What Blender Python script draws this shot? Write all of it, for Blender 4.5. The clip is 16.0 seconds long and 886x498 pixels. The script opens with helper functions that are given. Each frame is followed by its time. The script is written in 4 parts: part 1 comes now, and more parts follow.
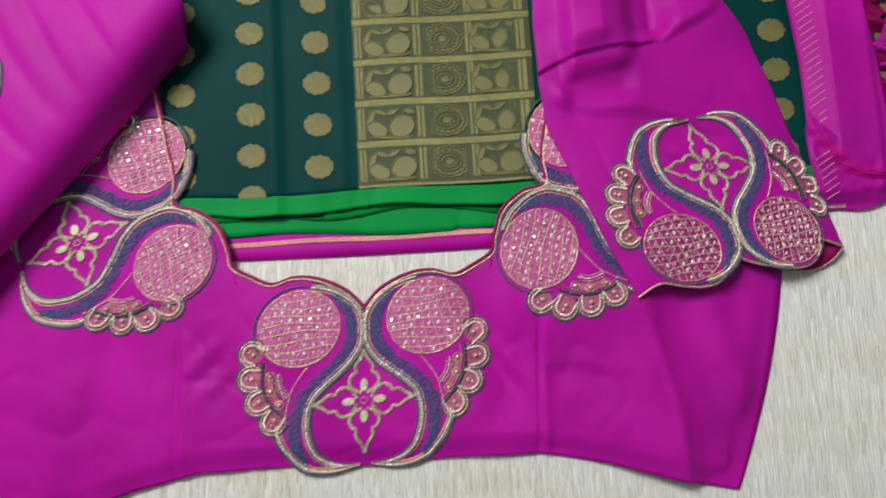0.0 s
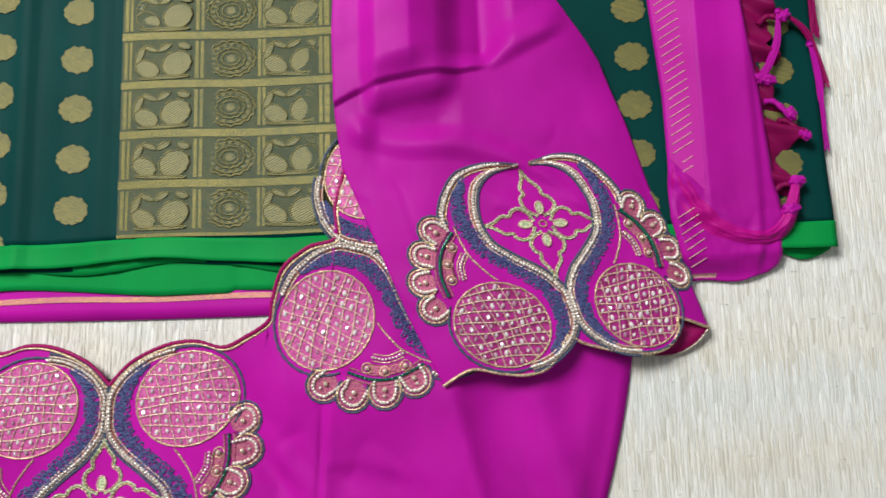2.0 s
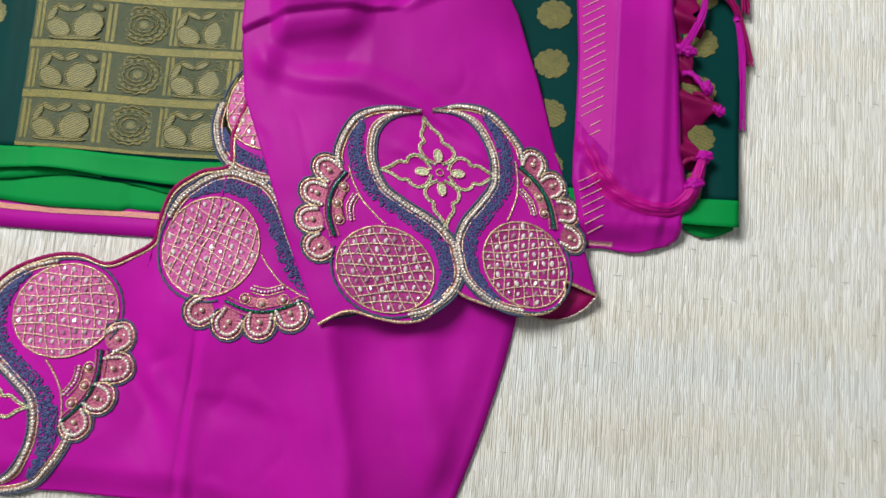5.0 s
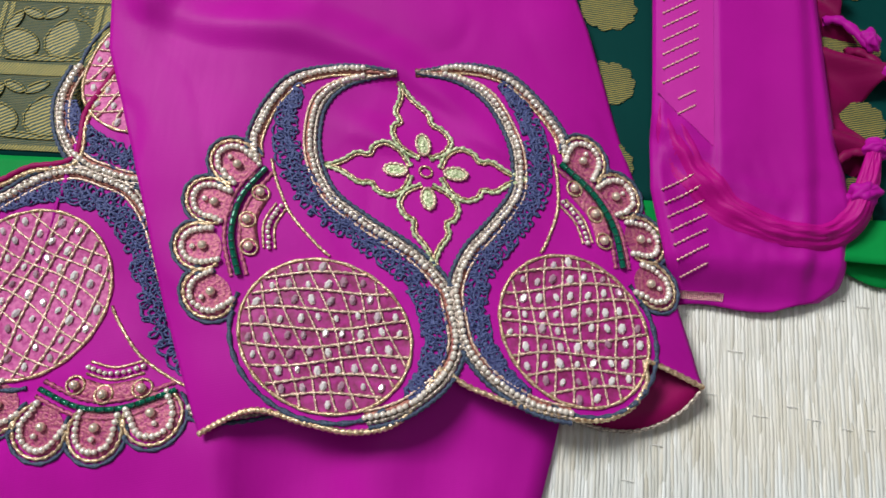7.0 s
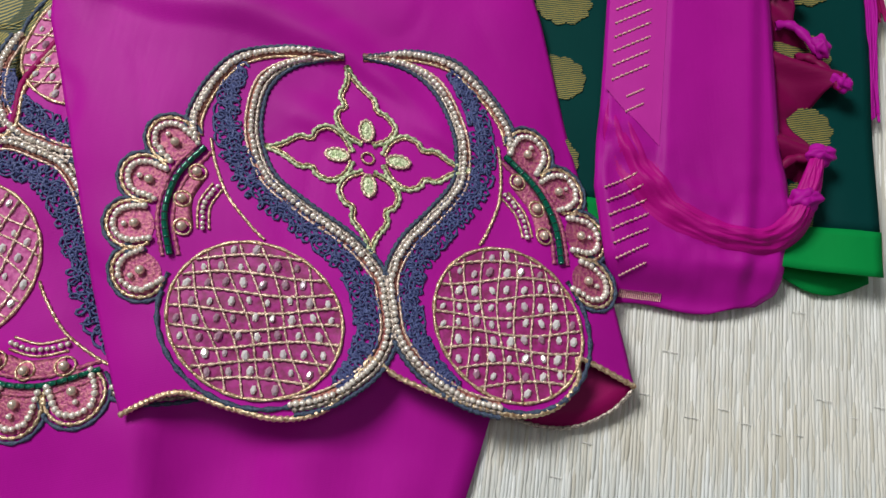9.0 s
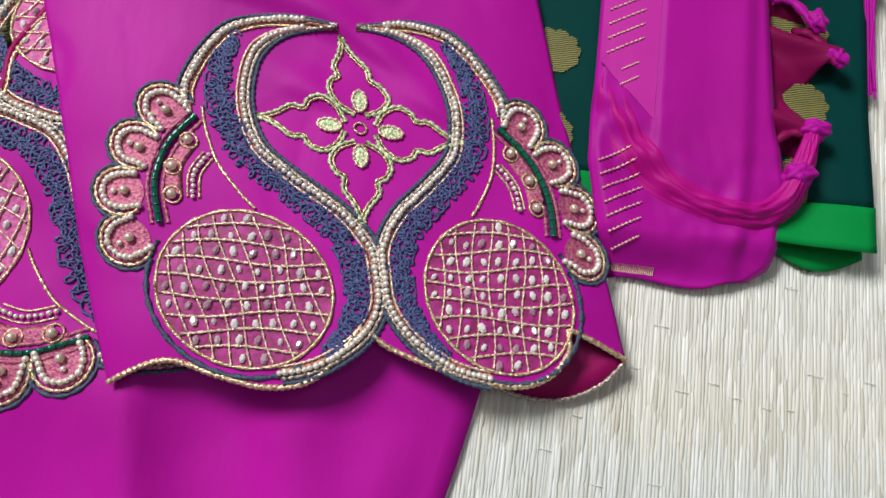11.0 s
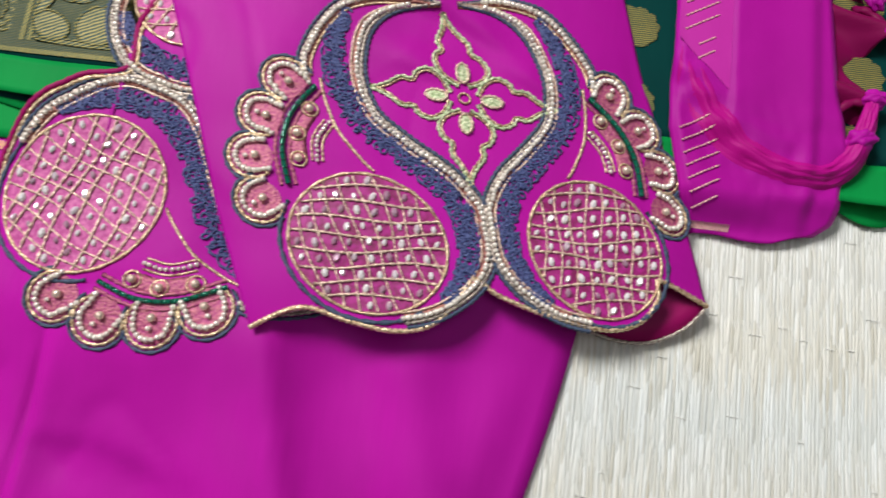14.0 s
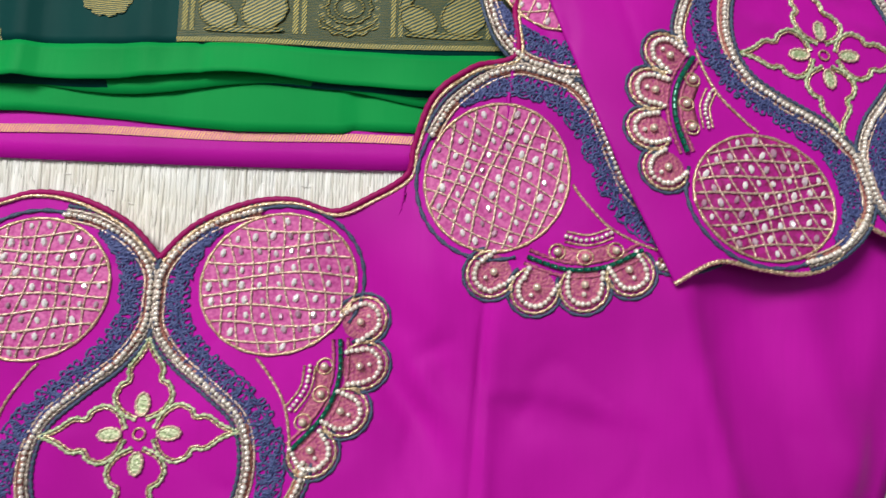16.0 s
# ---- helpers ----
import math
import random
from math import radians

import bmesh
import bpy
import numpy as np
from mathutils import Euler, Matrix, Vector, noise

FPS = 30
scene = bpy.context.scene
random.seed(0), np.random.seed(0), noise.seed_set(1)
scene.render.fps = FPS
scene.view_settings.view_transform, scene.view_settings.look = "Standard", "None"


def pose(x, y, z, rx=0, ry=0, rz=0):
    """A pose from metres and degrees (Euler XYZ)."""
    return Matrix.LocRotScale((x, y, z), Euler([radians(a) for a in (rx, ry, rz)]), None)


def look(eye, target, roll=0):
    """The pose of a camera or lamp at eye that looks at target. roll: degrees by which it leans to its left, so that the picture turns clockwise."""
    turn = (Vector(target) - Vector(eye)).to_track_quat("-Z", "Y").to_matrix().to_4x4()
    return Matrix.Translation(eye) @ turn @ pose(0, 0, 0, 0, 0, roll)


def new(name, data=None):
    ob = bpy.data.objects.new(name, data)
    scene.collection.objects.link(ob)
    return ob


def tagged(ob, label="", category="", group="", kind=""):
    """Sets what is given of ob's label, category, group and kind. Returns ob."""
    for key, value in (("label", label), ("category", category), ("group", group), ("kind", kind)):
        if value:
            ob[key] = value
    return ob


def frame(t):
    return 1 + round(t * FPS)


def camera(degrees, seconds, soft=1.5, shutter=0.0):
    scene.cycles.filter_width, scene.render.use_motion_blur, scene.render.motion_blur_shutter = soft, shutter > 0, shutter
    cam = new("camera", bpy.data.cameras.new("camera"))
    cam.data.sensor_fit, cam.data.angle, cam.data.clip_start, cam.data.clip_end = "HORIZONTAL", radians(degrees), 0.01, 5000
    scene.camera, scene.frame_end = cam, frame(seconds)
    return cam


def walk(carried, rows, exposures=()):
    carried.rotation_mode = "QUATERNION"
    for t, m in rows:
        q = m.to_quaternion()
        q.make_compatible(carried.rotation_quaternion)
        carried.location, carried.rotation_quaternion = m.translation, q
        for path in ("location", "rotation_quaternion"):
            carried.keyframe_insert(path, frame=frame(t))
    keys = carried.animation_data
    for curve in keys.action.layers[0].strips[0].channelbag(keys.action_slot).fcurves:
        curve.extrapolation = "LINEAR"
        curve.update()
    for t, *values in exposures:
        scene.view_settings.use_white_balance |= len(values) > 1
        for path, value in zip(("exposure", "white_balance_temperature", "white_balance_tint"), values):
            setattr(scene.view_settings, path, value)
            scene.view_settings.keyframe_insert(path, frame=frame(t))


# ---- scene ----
cam = camera(65.0, 16.0, 1.5, 0.45)
PATH = [
    (0, (0.052, -0.017, 0.474), (0.06, 0.207, -1.514), -1.3),
    (0.5, (0.093, -0.003, 0.444), (0.084, 0.258, -1.539), -5.2),
    (1, (0.119, 0.006, 0.42), (0.117, 0.289, -1.56), -3.5),
    (1.5, (0.161, 0.016, 0.397), (0.136, 0.287, -1.584), -8.1),
    (2, (0.188, 0.017, 0.387), (0.155, 0.287, -1.595), -8.7),
    (2.5, (0.221, 0.015, 0.383), (0.169, 0.275, -1.599), -11.8),
    (3, (0.24, 0.014, 0.384), (0.182, 0.265, -1.599), -12.3),
    (3.5, (0.238, 0.006, 0.39), (0.166, 0.252, -1.593), -13.9),
    (4, (0.232, 0.008, 0.398), (0.171, 0.257, -1.585), -10.3),
    (4.5, (0.248, -0.003, 0.39), (0.183, 0.239, -1.595), -10.9),
    (4.7, (0.253, -0.005, 0.389), (0.188, 0.237, -1.595), -10.6),
    (6.8, (0.253, -0.004, 0.214), (0.168, 0.412, -1.74), -7.3),
    (7, (0.256, 0.001, 0.218), (0.142, 0.517, -1.711), -7.5),
    (7.5, (0.263, -0.004, 0.217), (0.152, 0.511, -1.713), -6.7),
    (8, (0.271, -0.002, 0.216), (0.175, 0.504, -1.717), -4.8),
    (8.5, (0.276, -0.003, 0.214), (0.185, 0.5, -1.72), -3.4),
    (9, (0.27, 0.002, 0.215), (0.202, 0.505, -1.72), -0.5),
    (11.5, (0.273, -0.004, 0.212), (0.213, 0.473, -1.73), 0.6),
    (12, (0.271, -0.004, 0.213), (0.21, 0.468, -1.729), 0.4),
    (12.5, (0.268, -0.005, 0.214), (0.214, 0.458, -1.731), 1.0),
    (13, (0.265, -0.007, 0.217), (0.216, 0.458, -1.728), 1.3),
    (13.5, (0.257, -0.011, 0.222), (0.228, 0.428, -1.729), 3.7),
    (14, (0.238, -0.019, 0.232), (0.218, 0.401, -1.724), 4.7),
    (14.5, (0.199, -0.023, 0.24), (0.234, 0.381, -1.718), 12.0),
    (15, (0.166, -0.029, 0.248), (0.169, 0.374, -1.711), 6.6),
    (15.5, (0.117, -0.013, 0.252), (0.166, 0.2, -1.737), 16.4),
    (16, (0.095, -0.02, 0.256), (0.132, 0.187, -1.733), 11.7),
]
EXPOSURES = [(0.0, -0.2), (1.0, -0.06), (2.0, 0.10), (4.5, 0.06), (6.8, 0.0), (7.5, 0.08), (8.3, -0.16), (9.2, -0.2), (11.3, 0.12), (12.5, 0.2), (14.0, 0.15), (15.0, 0.15), (16.0, 0.08)]
walk(cam, [(t, look(eye, target, roll)) for t, eye, target, roll in PATH], EXPOSURES)

# ---- world and light ----
world = bpy.data.worlds.new("world")
scene.world = world
world.use_nodes = True
world.node_tree.nodes["Background"].inputs[0].default_value = (0.8, 0.86, 1.0, 1)
world.node_tree.nodes["Background"].inputs[1].default_value = 0.3


def area(name, eye, target, sx, sy, watts, colour):
    data = bpy.data.lights.new(name, "AREA")
    data.shape, data.size, data.size_y, data.energy, data.color = "RECTANGLE", sx, sy, watts, colour
    ob = new(name, data)
    ob.matrix_world = look(eye, target)
    return ob


# Added area lamp for the soft light from upper left; no window built.
area("key_light", (-0.50, 0.76, 1.2), (0.1, 0.0, 0.0), 0.5, 0.5, 26.5, (1.0, 0.985, 0.96))
# Weak overhead fill, added without any lamp fitting.
area("fill_light", (0.55, 0.1, 2.35), (0.3, 0.0, 0.0), 0.9, 0.4, 5.0, (0.95, 0.98, 1.0))


# ---- materials ----
class Nodes:
    """A small wrapper to write node materials in few lines."""

    def __init__(self, name):
        self.mat = bpy.data.materials.new(name)
        self.mat.use_nodes = True
        self.tree = self.mat.node_tree
        self.bsdf = self.tree.nodes["Principled BSDF"]
        self.coord = self.add("ShaderNodeTexCoord").outputs["Object"]

    def add(self, kind, **values):
        node = self.tree.nodes.new(kind)
        for key, value in values.items():
            node.inputs[key.replace("_", " ")].default_value = value
        return node

    def link(self, a, b):
        self.tree.links.new(a, b)

    def noise(self, scale, detail=4.0, stretch=(1, 1, 1)):
        m = self.add("ShaderNodeMapping", Scale=stretch)
        self.link(self.coord, m.inputs["Vector"])
        n = self.add("ShaderNodeTexNoise", Scale=scale, Detail=detail)
        self.link(m.outputs[0], n.inputs["Vector"])
        return n.outputs["Fac"]

    def wave(self, scale, turn=0.0, distortion=0.0):
        m = self.add("ShaderNodeMapping", Rotation=(0, 0, radians(turn)))
        self.link(self.coord, m.inputs["Vector"])
        n = self.add("ShaderNodeTexWave", Scale=scale, Distortion=distortion)
        self.link(m.outputs[0], n.inputs["Vector"])
        return n.outputs["Fac"]

    def ramp(self, fac, stops):
        n = self.add("ShaderNodeValToRGB")
        e = n.color_ramp.elements
        while len(e) < len(stops):
            e.new(0.5)
        for item, (at, c) in zip(e, stops):
            item.position, item.color = at, (*c, 1)
        self.link(fac, n.inputs[0])
        return n.outputs[0]

    def mix(self, fac, a, b, blend="MIX"):
        n = self.tree.nodes.new("ShaderNodeMix")
        n.data_type, n.blend_type = "RGBA", blend
        for value, socket in ((fac, n.inputs[0]), (a, n.inputs[6]), (b, n.inputs[7])):
            if isinstance(value, (int, float)):
                socket.default_value = value
            elif isinstance(value, tuple):
                socket.default_value = (*value, 1)
            else:
                self.link(value, socket)
        return n.outputs[2]

    def math(self, op, a, b):
        n = self.tree.nodes.new("ShaderNodeMath")
        n.operation = op
        for value, socket in ((a, n.inputs[0]), (b, n.inputs[1])):
            if isinstance(value, (int, float)):
                socket.default_value = value
            else:
                self.link(value, socket)
        return n.outputs[0]

    def done(self, colour, rough=0.5, metal=0.0, height=None, bump=0.3, dist=0.0003, sheen=0.0, tint=(1, 1, 1), spec=0.5):
        b = self.bsdf
        if isinstance(colour, tuple):
            b.inputs["Base Color"].default_value = (*colour, 1)
        else:
            self.link(colour, b.inputs["Base Color"])
        if isinstance(rough, (int, float)):
            b.inputs["Roughness"].default_value = rough
        else:
            self.link(rough, b.inputs["Roughness"])
        b.inputs["Metallic"].default_value = metal
        b.inputs["Specular IOR Level"].default_value = spec
        if sheen:
            b.inputs["Sheen Weight"].default_value = sheen
            b.inputs["Sheen Tint"].default_value = (*tint, 1)
            b.inputs["Sheen Roughness"].default_value = 0.35
        if height is not None:
            n = self.add("ShaderNodeBump", Strength=bump, Distance=dist)
            self.link(height, n.inputs["Height"])
            self.link(n.outputs[0], b.inputs["Normal"])
        return self.mat


def silk(name, dark, light, tint, thread=2600.0, rough=0.48, sheen=0.03, spec=0.13):
    """Shot silk: fine threads both ways, slow changes of colour, soft gloss."""
    n = Nodes(name)
    weave = n.math("ADD", n.wave(thread * 0.31, 0, 0.6), n.wave(thread * 0.27, 90, 0.6))
    weave = n.math("ADD", n.math("MULTIPLY", weave, 0.3), n.math("MULTIPLY", n.noise(38.0, 2.0, (1, 0.6, 1)), 11.0))
    slow = n.noise(14.0, 3.0)
    slub = n.noise(60.0, 3.0, (14, 1, 1))
    colour = n.mix(n.math("MULTIPLY", slub, 0.35), n.ramp(slow, ((0.3, dark), (0.7, light))), dark)
    return n.done(colour, n.math("ADD", n.math("MULTIPLY", slub, 0.12), rough - 0.06), 0.0, weave, 0.22, 0.0002, sheen, tint, spec)


def thread(name, a, b, rough=0.5, metal=0.0, scale=900.0, bump=0.8):
    """Stitched thread or metal cord: twisted strands with a change of tone along them."""
    n = Nodes(name)
    strands = n.noise(scale, 2.0)
    return n.done(n.ramp(strands, ((0.35, a), (0.65, b))), rough, metal, strands, bump, 0.0005)


def woven_gold(name, gold, ground, pitch, turn):
    """Brocade: gold threads lying over the ground cloth, which shows between them."""
    n = Nodes(name)
    lines = n.wave(pitch, turn, 2.5)
    worn = n.noise(260.0, 3.0)
    fac = n.ramp(n.math("ADD", lines, n.math("MULTIPLY", worn, 0.5)), ((0.60, (0, 0, 0)), (0.88, (1, 1, 1))))
    tone = n.ramp(n.noise(30.0), ((0.3, tuple(c * 0.75 for c in gold)), (0.7, gold)))
    return n.done(n.mix(fac, ground, tone), 0.5, 0.1, lines, 0.5, 0.0003)


MAGENTA = silk("magenta_silk", (0.37, 0.0055, 0.27), (0.52, 0.0075, 0.385), (1.0, 0.45, 0.9), spec=0.10)
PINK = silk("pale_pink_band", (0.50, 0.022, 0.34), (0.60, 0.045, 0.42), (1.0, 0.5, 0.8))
RUBY_SILK = silk("ruby_shot_silk", (0.42, 0.003, 0.21), (0.53, 0.005, 0.30), (1.0, 0.3, 0.6))
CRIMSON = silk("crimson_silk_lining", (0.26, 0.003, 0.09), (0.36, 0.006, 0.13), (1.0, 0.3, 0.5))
# Deep red is the crimson about a third darker, for the ruffle.
DEEP_RED = silk("dark_crimson_silk", (0.17, 0.002, 0.055), (0.26, 0.003, 0.09), (1.0, 0.3, 0.5))
TEAL = silk("dark_green_silk", (0.0012, 0.037, 0.035), (0.0017, 0.050, 0.047), (0.3, 0.7, 0.8), rough=0.55, sheen=0.01, spec=0.06)
GREEN = silk("bright_green_silk", (0.002, 0.22, 0.045), (0.004, 0.31, 0.065), (0.4, 1.0, 0.5), rough=0.55, sheen=0.01, spec=0.06)
ROSE = thread("rose_net", (0.42, 0.03, 0.23), (0.62, 0.13, 0.38), 0.6, 0.0, 700.0, 0.4)
RUBY = thread("ruby_net", (0.22, 0.003, 0.09), (0.42, 0.010, 0.24), 0.55, 0.0, 420.0, 0.4)
COPPER = thread("copper_thread", (0.20, 0.05, 0.06), (0.50, 0.22, 0.16), 0.5, 0.35, 1100.0, 1.0)
PEACH = thread("peach_thread", (0.33, 0.03, 0.16), (0.52, 0.17, 0.22), 0.5, 0.25, 1100.0, 0.9)
GOLD = thread("gold_cord", (0.40, 0.24, 0.13), (0.96, 0.78, 0.53), 0.34, 0.6, 1100.0, 1.0)
PALE_GOLD = thread("pale_gold_thread", (0.55, 0.36, 0.28), (0.95, 0.75, 0.61), 0.4, 0.55, 1300.0, 1.0)
ANTIQUE = thread("antique_zari", (0.18, 0.14, 0.13), (0.72, 0.62, 0.54), 0.4, 0.6, 1200.0, 1.0)
BLUE = thread("blue_thread", (0.028, 0.034, 0.14), (0.09, 0.12, 0.30), 0.55, 0.0, 1200.0, 1.0)
DARK_BLUE = thread("dark_blue_cord", (0.022, 0.035, 0.085), (0.075, 0.115, 0.19), 0.6, 0.0, 1400.0, 1.0)
MINT = thread("mint_thread", (0.26, 0.36, 0.16), (0.80, 0.84, 0.58), 0.42, 0.3, 1200.0, 1.0)
ZARI = woven_gold("zari_brocade", (0.42, 0.34, 0.085), (0.008, 0.055, 0.042), 420.0, 80)
ZARI_MOTIF = woven_gold("zari_motif", (0.37, 0.30, 0.075), (0.006, 0.05, 0.04), 300.0, 60)
ZARI_BAND = woven_gold("zari_band", (0.46, 0.36, 0.07), (0.02, 0.07, 0.04), 360.0, 35)
ZARI_GROUND = woven_gold("zari_ground", (0.15, 0.135, 0.038), (0.004, 0.052, 0.045), 520.0, 90)
ZARI_PINK = woven_gold("zari_on_pink", (0.95, 0.62, 0.20), (0.5, 0.02, 0.3), 330.0, 25)
PEARL = Nodes("pearl_bead")
PEARL = PEARL.done(PEARL.ramp(PEARL.noise(300.0), ((0.3, (0.90, 0.82, 0.72)), (0.7, (1.0, 0.95, 0.88)))), 0.2, 0.4)
CHAMPAGNE = Nodes("champagne_bead")
CHAMPAGNE = CHAMPAGNE.done(CHAMPAGNE.ramp(CHAMPAGNE.noise(300.0), ((0.3, (0.74, 0.58, 0.47)), (0.7, (0.92, 0.78, 0.65)))), 0.22, 0.5)
# Random near-white base colours paint bright glints onto some of the stones.
CRYSTAL = Nodes("cut_crystal")
CRYSTAL = CRYSTAL.done(CRYSTAL.ramp(CRYSTAL.add("ShaderNodeObjectInfo").outputs["Random"], ((0.12, (0.52, 0.30, 0.42)), (0.36, (0.82, 0.72, 0.80)), (0.5, (1.0, 0.98, 1.0)))), 0.06, 0.25, spec=1.0)
DASH = thread("pink_gold_dash", (0.75, 0.30, 0.38), (0.98, 0.70, 0.58), 0.45, 0.25, 1500.0, 0.8)
EMERALD = Nodes("green_bugle_bead").done((0.002, 0.12, 0.075), 0.12, 0.2)


def reed_material():
    n = Nodes("dried_reed")
    info = n.add("ShaderNodeObjectInfo").outputs["Random"]
    island = n.add("ShaderNodeNewGeometry").outputs["Random Per Island"]
    pick = n.math("FRACT", n.math("ADD", info, island), 0.0)
    streak = n.noise(500.0, 3.0, (3, 0.06, 1))
    tone = n.ramp(pick, ((0.0, (0.60, 0.59, 0.54)), (0.2, (0.72, 0.72, 0.69)), (0.75, (0.79, 0.80, 0.79)), (1.0, (0.90, 0.91, 0.91))))
    stain = n.ramp(n.noise(26.0, 4.0, (0.35, 1.0, 1)), ((0.32, (0.95, 0.91, 0.80)), (0.5, (0.98, 0.98, 0.95)), (0.66, (0.93, 0.97, 0.98))))
    colour = n.mix(1.0, n.mix(n.math("MULTIPLY", streak, 0.22), tone, (0.62, 0.60, 0.53)), stain, "MULTIPLY")
    return n.done(colour, 0.5, 0.0, streak, 0.3, 0.0003)


REED = reed_material()
TWINE = thread("mat_twine", (0.80, 0.80, 0.76), (0.92, 0.92, 0.90), 0.7, 0.0, 900.0, 0.6)
PLASTER = Nodes("white_plaster")
PLASTER = PLASTER.done(PLASTER.ramp(PLASTER.noise(3.0), ((0.3, (0.50, 0.50, 0.49)), (0.7, (0.58, 0.58, 0.57)))), 0.9, 0.0, PLASTER.noise(80.0), 0.2)
CEMENT = Nodes("grey_cement")
CEMENT = CEMENT.done(CEMENT.ramp(CEMENT.noise(6.0), ((0.3, (0.24, 0.23, 0.22)), (0.7, (0.34, 0.33, 0.31)))), 0.7, 0.0, CEMENT.noise(90.0), 0.3)


# ---- building helpers ----
def lerp(a, b, t):
    return a + (b - a) * t


def smooth(a, b, x):
    t = min(1.0, max(0.0, (x - a) / (b - a)))
    return t * t * (3 - 2 * t)


def spline(points, steps=8, closed=False):
    """A smooth line through a few control points."""
    p = [np.array(q, float) for q in points]
    n = len(p)
    out = []
    for i in range(n if closed else n - 1):
        a, b, c, d = (p[(i + k) % n] if closed else p[min(n - 1, max(0, i + k))] for k in (-1, 0, 1, 2))
        for s in range(steps):
            t = s / steps
            out.append(0.5 * (2 * b + (c - a) * t + (2 * a - 5 * b + 4 * c - d) * t * t + (3 * b - a - 3 * c + d) * t ** 3))
    if not closed:
        out.append(p[-1])
    return out


def even(points, gap):
    """Points at even gaps along a line."""
    p = np.array(points)
    d = np.concatenate(([0], np.cumsum(np.linalg.norm(np.diff(p, axis=0), axis=1))))
    s = np.linspace(0, d[-1], max(2, int(round(d[-1] / gap)) + 1))
    return [np.array(q) for q in np.stack([np.interp(s, d, p[:, k]) for k in range(p.shape[1])], 1)]


def along(table, x):
    """A value read between the entries (place, value) of a short table, smoothly."""
    if x <= table[0][0]:
        return table[0][1]
    for (a, va), (b, vb) in zip(table, table[1:]):
        if x <= b:
            return lerp(va, vb, (x - a) / (b - a))
    return table[-1][1]


class Shape:
    """Gathers tubes, beads and sheets into one mesh."""

    def __init__(self):
        self.v, self.f = [], []

    def tube(self, line, r, sides=5, flat=1.0, rope=0.0):
        p = np.array(line, float)
        if len(p) < 2:
            return
        way = np.gradient(p, axis=0)
        way /= np.linalg.norm(way, axis=1)[:, None] + 1e-12
        side = np.cross(way, (0, 0, 1.0))
        side /= np.linalg.norm(side, axis=1)[:, None] + 1e-12
        up = np.cross(side, way)
        base = len(self.v)
        for i in range(len(p)):
            w = r * (1 + rope * math.sin(i * 2.1))
            for k in range(sides):
                a = 2 * math.pi * k / sides
                self.v.append(tuple(p[i] + side[i] * (w * math.cos(a)) + up[i] * (w * flat * math.sin(a))))
        for i in range(len(p) - 1):
            for k in range(sides):
                a, b = base + i * sides + k, base + i * sides + (k + 1) % sides
                self.f.append((a, b, b + sides, a + sides))
        self.f.append(tuple(base + k for k in range(sides)))
        self.f.append(tuple(base + (len(p) - 1) * sides + k for k in reversed(range(sides))))

    def put(self, mesh, at, size):
        base = len(self.v)
        self.v += [tuple(np.array(q) * size + at) for q in mesh[0]]
        self.f += [tuple(base + k for k in face) for face in mesh[1]]

    def grid(self, fn, nu, nv):
        base = len(self.v)
        for j in range(nv + 1):
            for i in range(nu + 1):
                self.v.append(tuple(fn(i / nu, j / nv)))
        for j in range(nv):
            for i in range(nu):
                a = base + j * (nu + 1) + i
                self.f.append((a, a + 1, a + nu + 2, a + nu + 1))

    def fan(self, rim, middle, depth=0.0004):
        """A thin plate with a rim and a slightly raised middle."""
        base, n = len(self.v), len(rim)
        top, low = [tuple(q) for q in rim], [tuple(np.array(q) - (0, 0, depth)) for q in rim]
        self.v += top + [tuple(middle)] + top + low
        for k in range(n):
            m = (k + 1) % n
            self.f.append((base + k, base + m, base + n))
            a = base + n + 1
            self.f.append((a + n + k, a + n + m, a + m, a + k))

    def patch(self, at, rings, sides):
        """A round patch that follows the cloth under it; at(r, angle) gives its places."""
        base = len(self.v)
        self.v.append(tuple(at(0.0, 0.0)))
        for i in range(1, rings + 1):
            self.v += [tuple(at(i / rings, 2 * math.pi * k / sides)) for k in range(sides)]
        for k in range(sides):
            self.f.append((base, base + 1 + k, base + 1 + (k + 1) % sides))
        for i in range(rings - 1):
            for k in range(sides):
                a, b = base + 1 + i * sides + k, base + 1 + i * sides + (k + 1) % sides
                self.f.append((a, a + sides, b + sides, b))

    def mesh(self, name, material, shade=True):
        m = bpy.data.meshes.new(name)
        m.from_pydata(self.v, [], self.f)
        m.materials.append(material)
        if shade:
            m.polygons.foreach_set("use_smooth", [True] * len(m.polygons))
        m.update()
        return m


def part(name, shape, material, parent, label="", kind=""):
    ob = new(name, shape.mesh(name, material) if isinstance(shape, Shape) else shape)
    ob.parent = parent
    return tagged(ob, label, kind=kind)


def thing(name, label, category, group="", at=(0, 0, 0)):
    ob = new(name)
    ob.empty_display_size = 0.05
    return tagged(ob, label, category, group)


def cloth(name, fn, nu, nv, material, parent, label="", thick=0.0006):
    s = Shape()
    s.grid(fn, nu, nv)
    a, b, c = (np.array(s.v[k]) for k in s.f[len(s.f) // 2][:3])
    if np.cross(b - a, c - a)[2] < 0:
        s.f = [face[::-1] for face in s.f]
    ob = part(name, s, material, parent, label)
    m = ob.modifiers.new("thickness", "SOLIDIFY")
    m.thickness, m.offset = thick, -1.0
    return ob


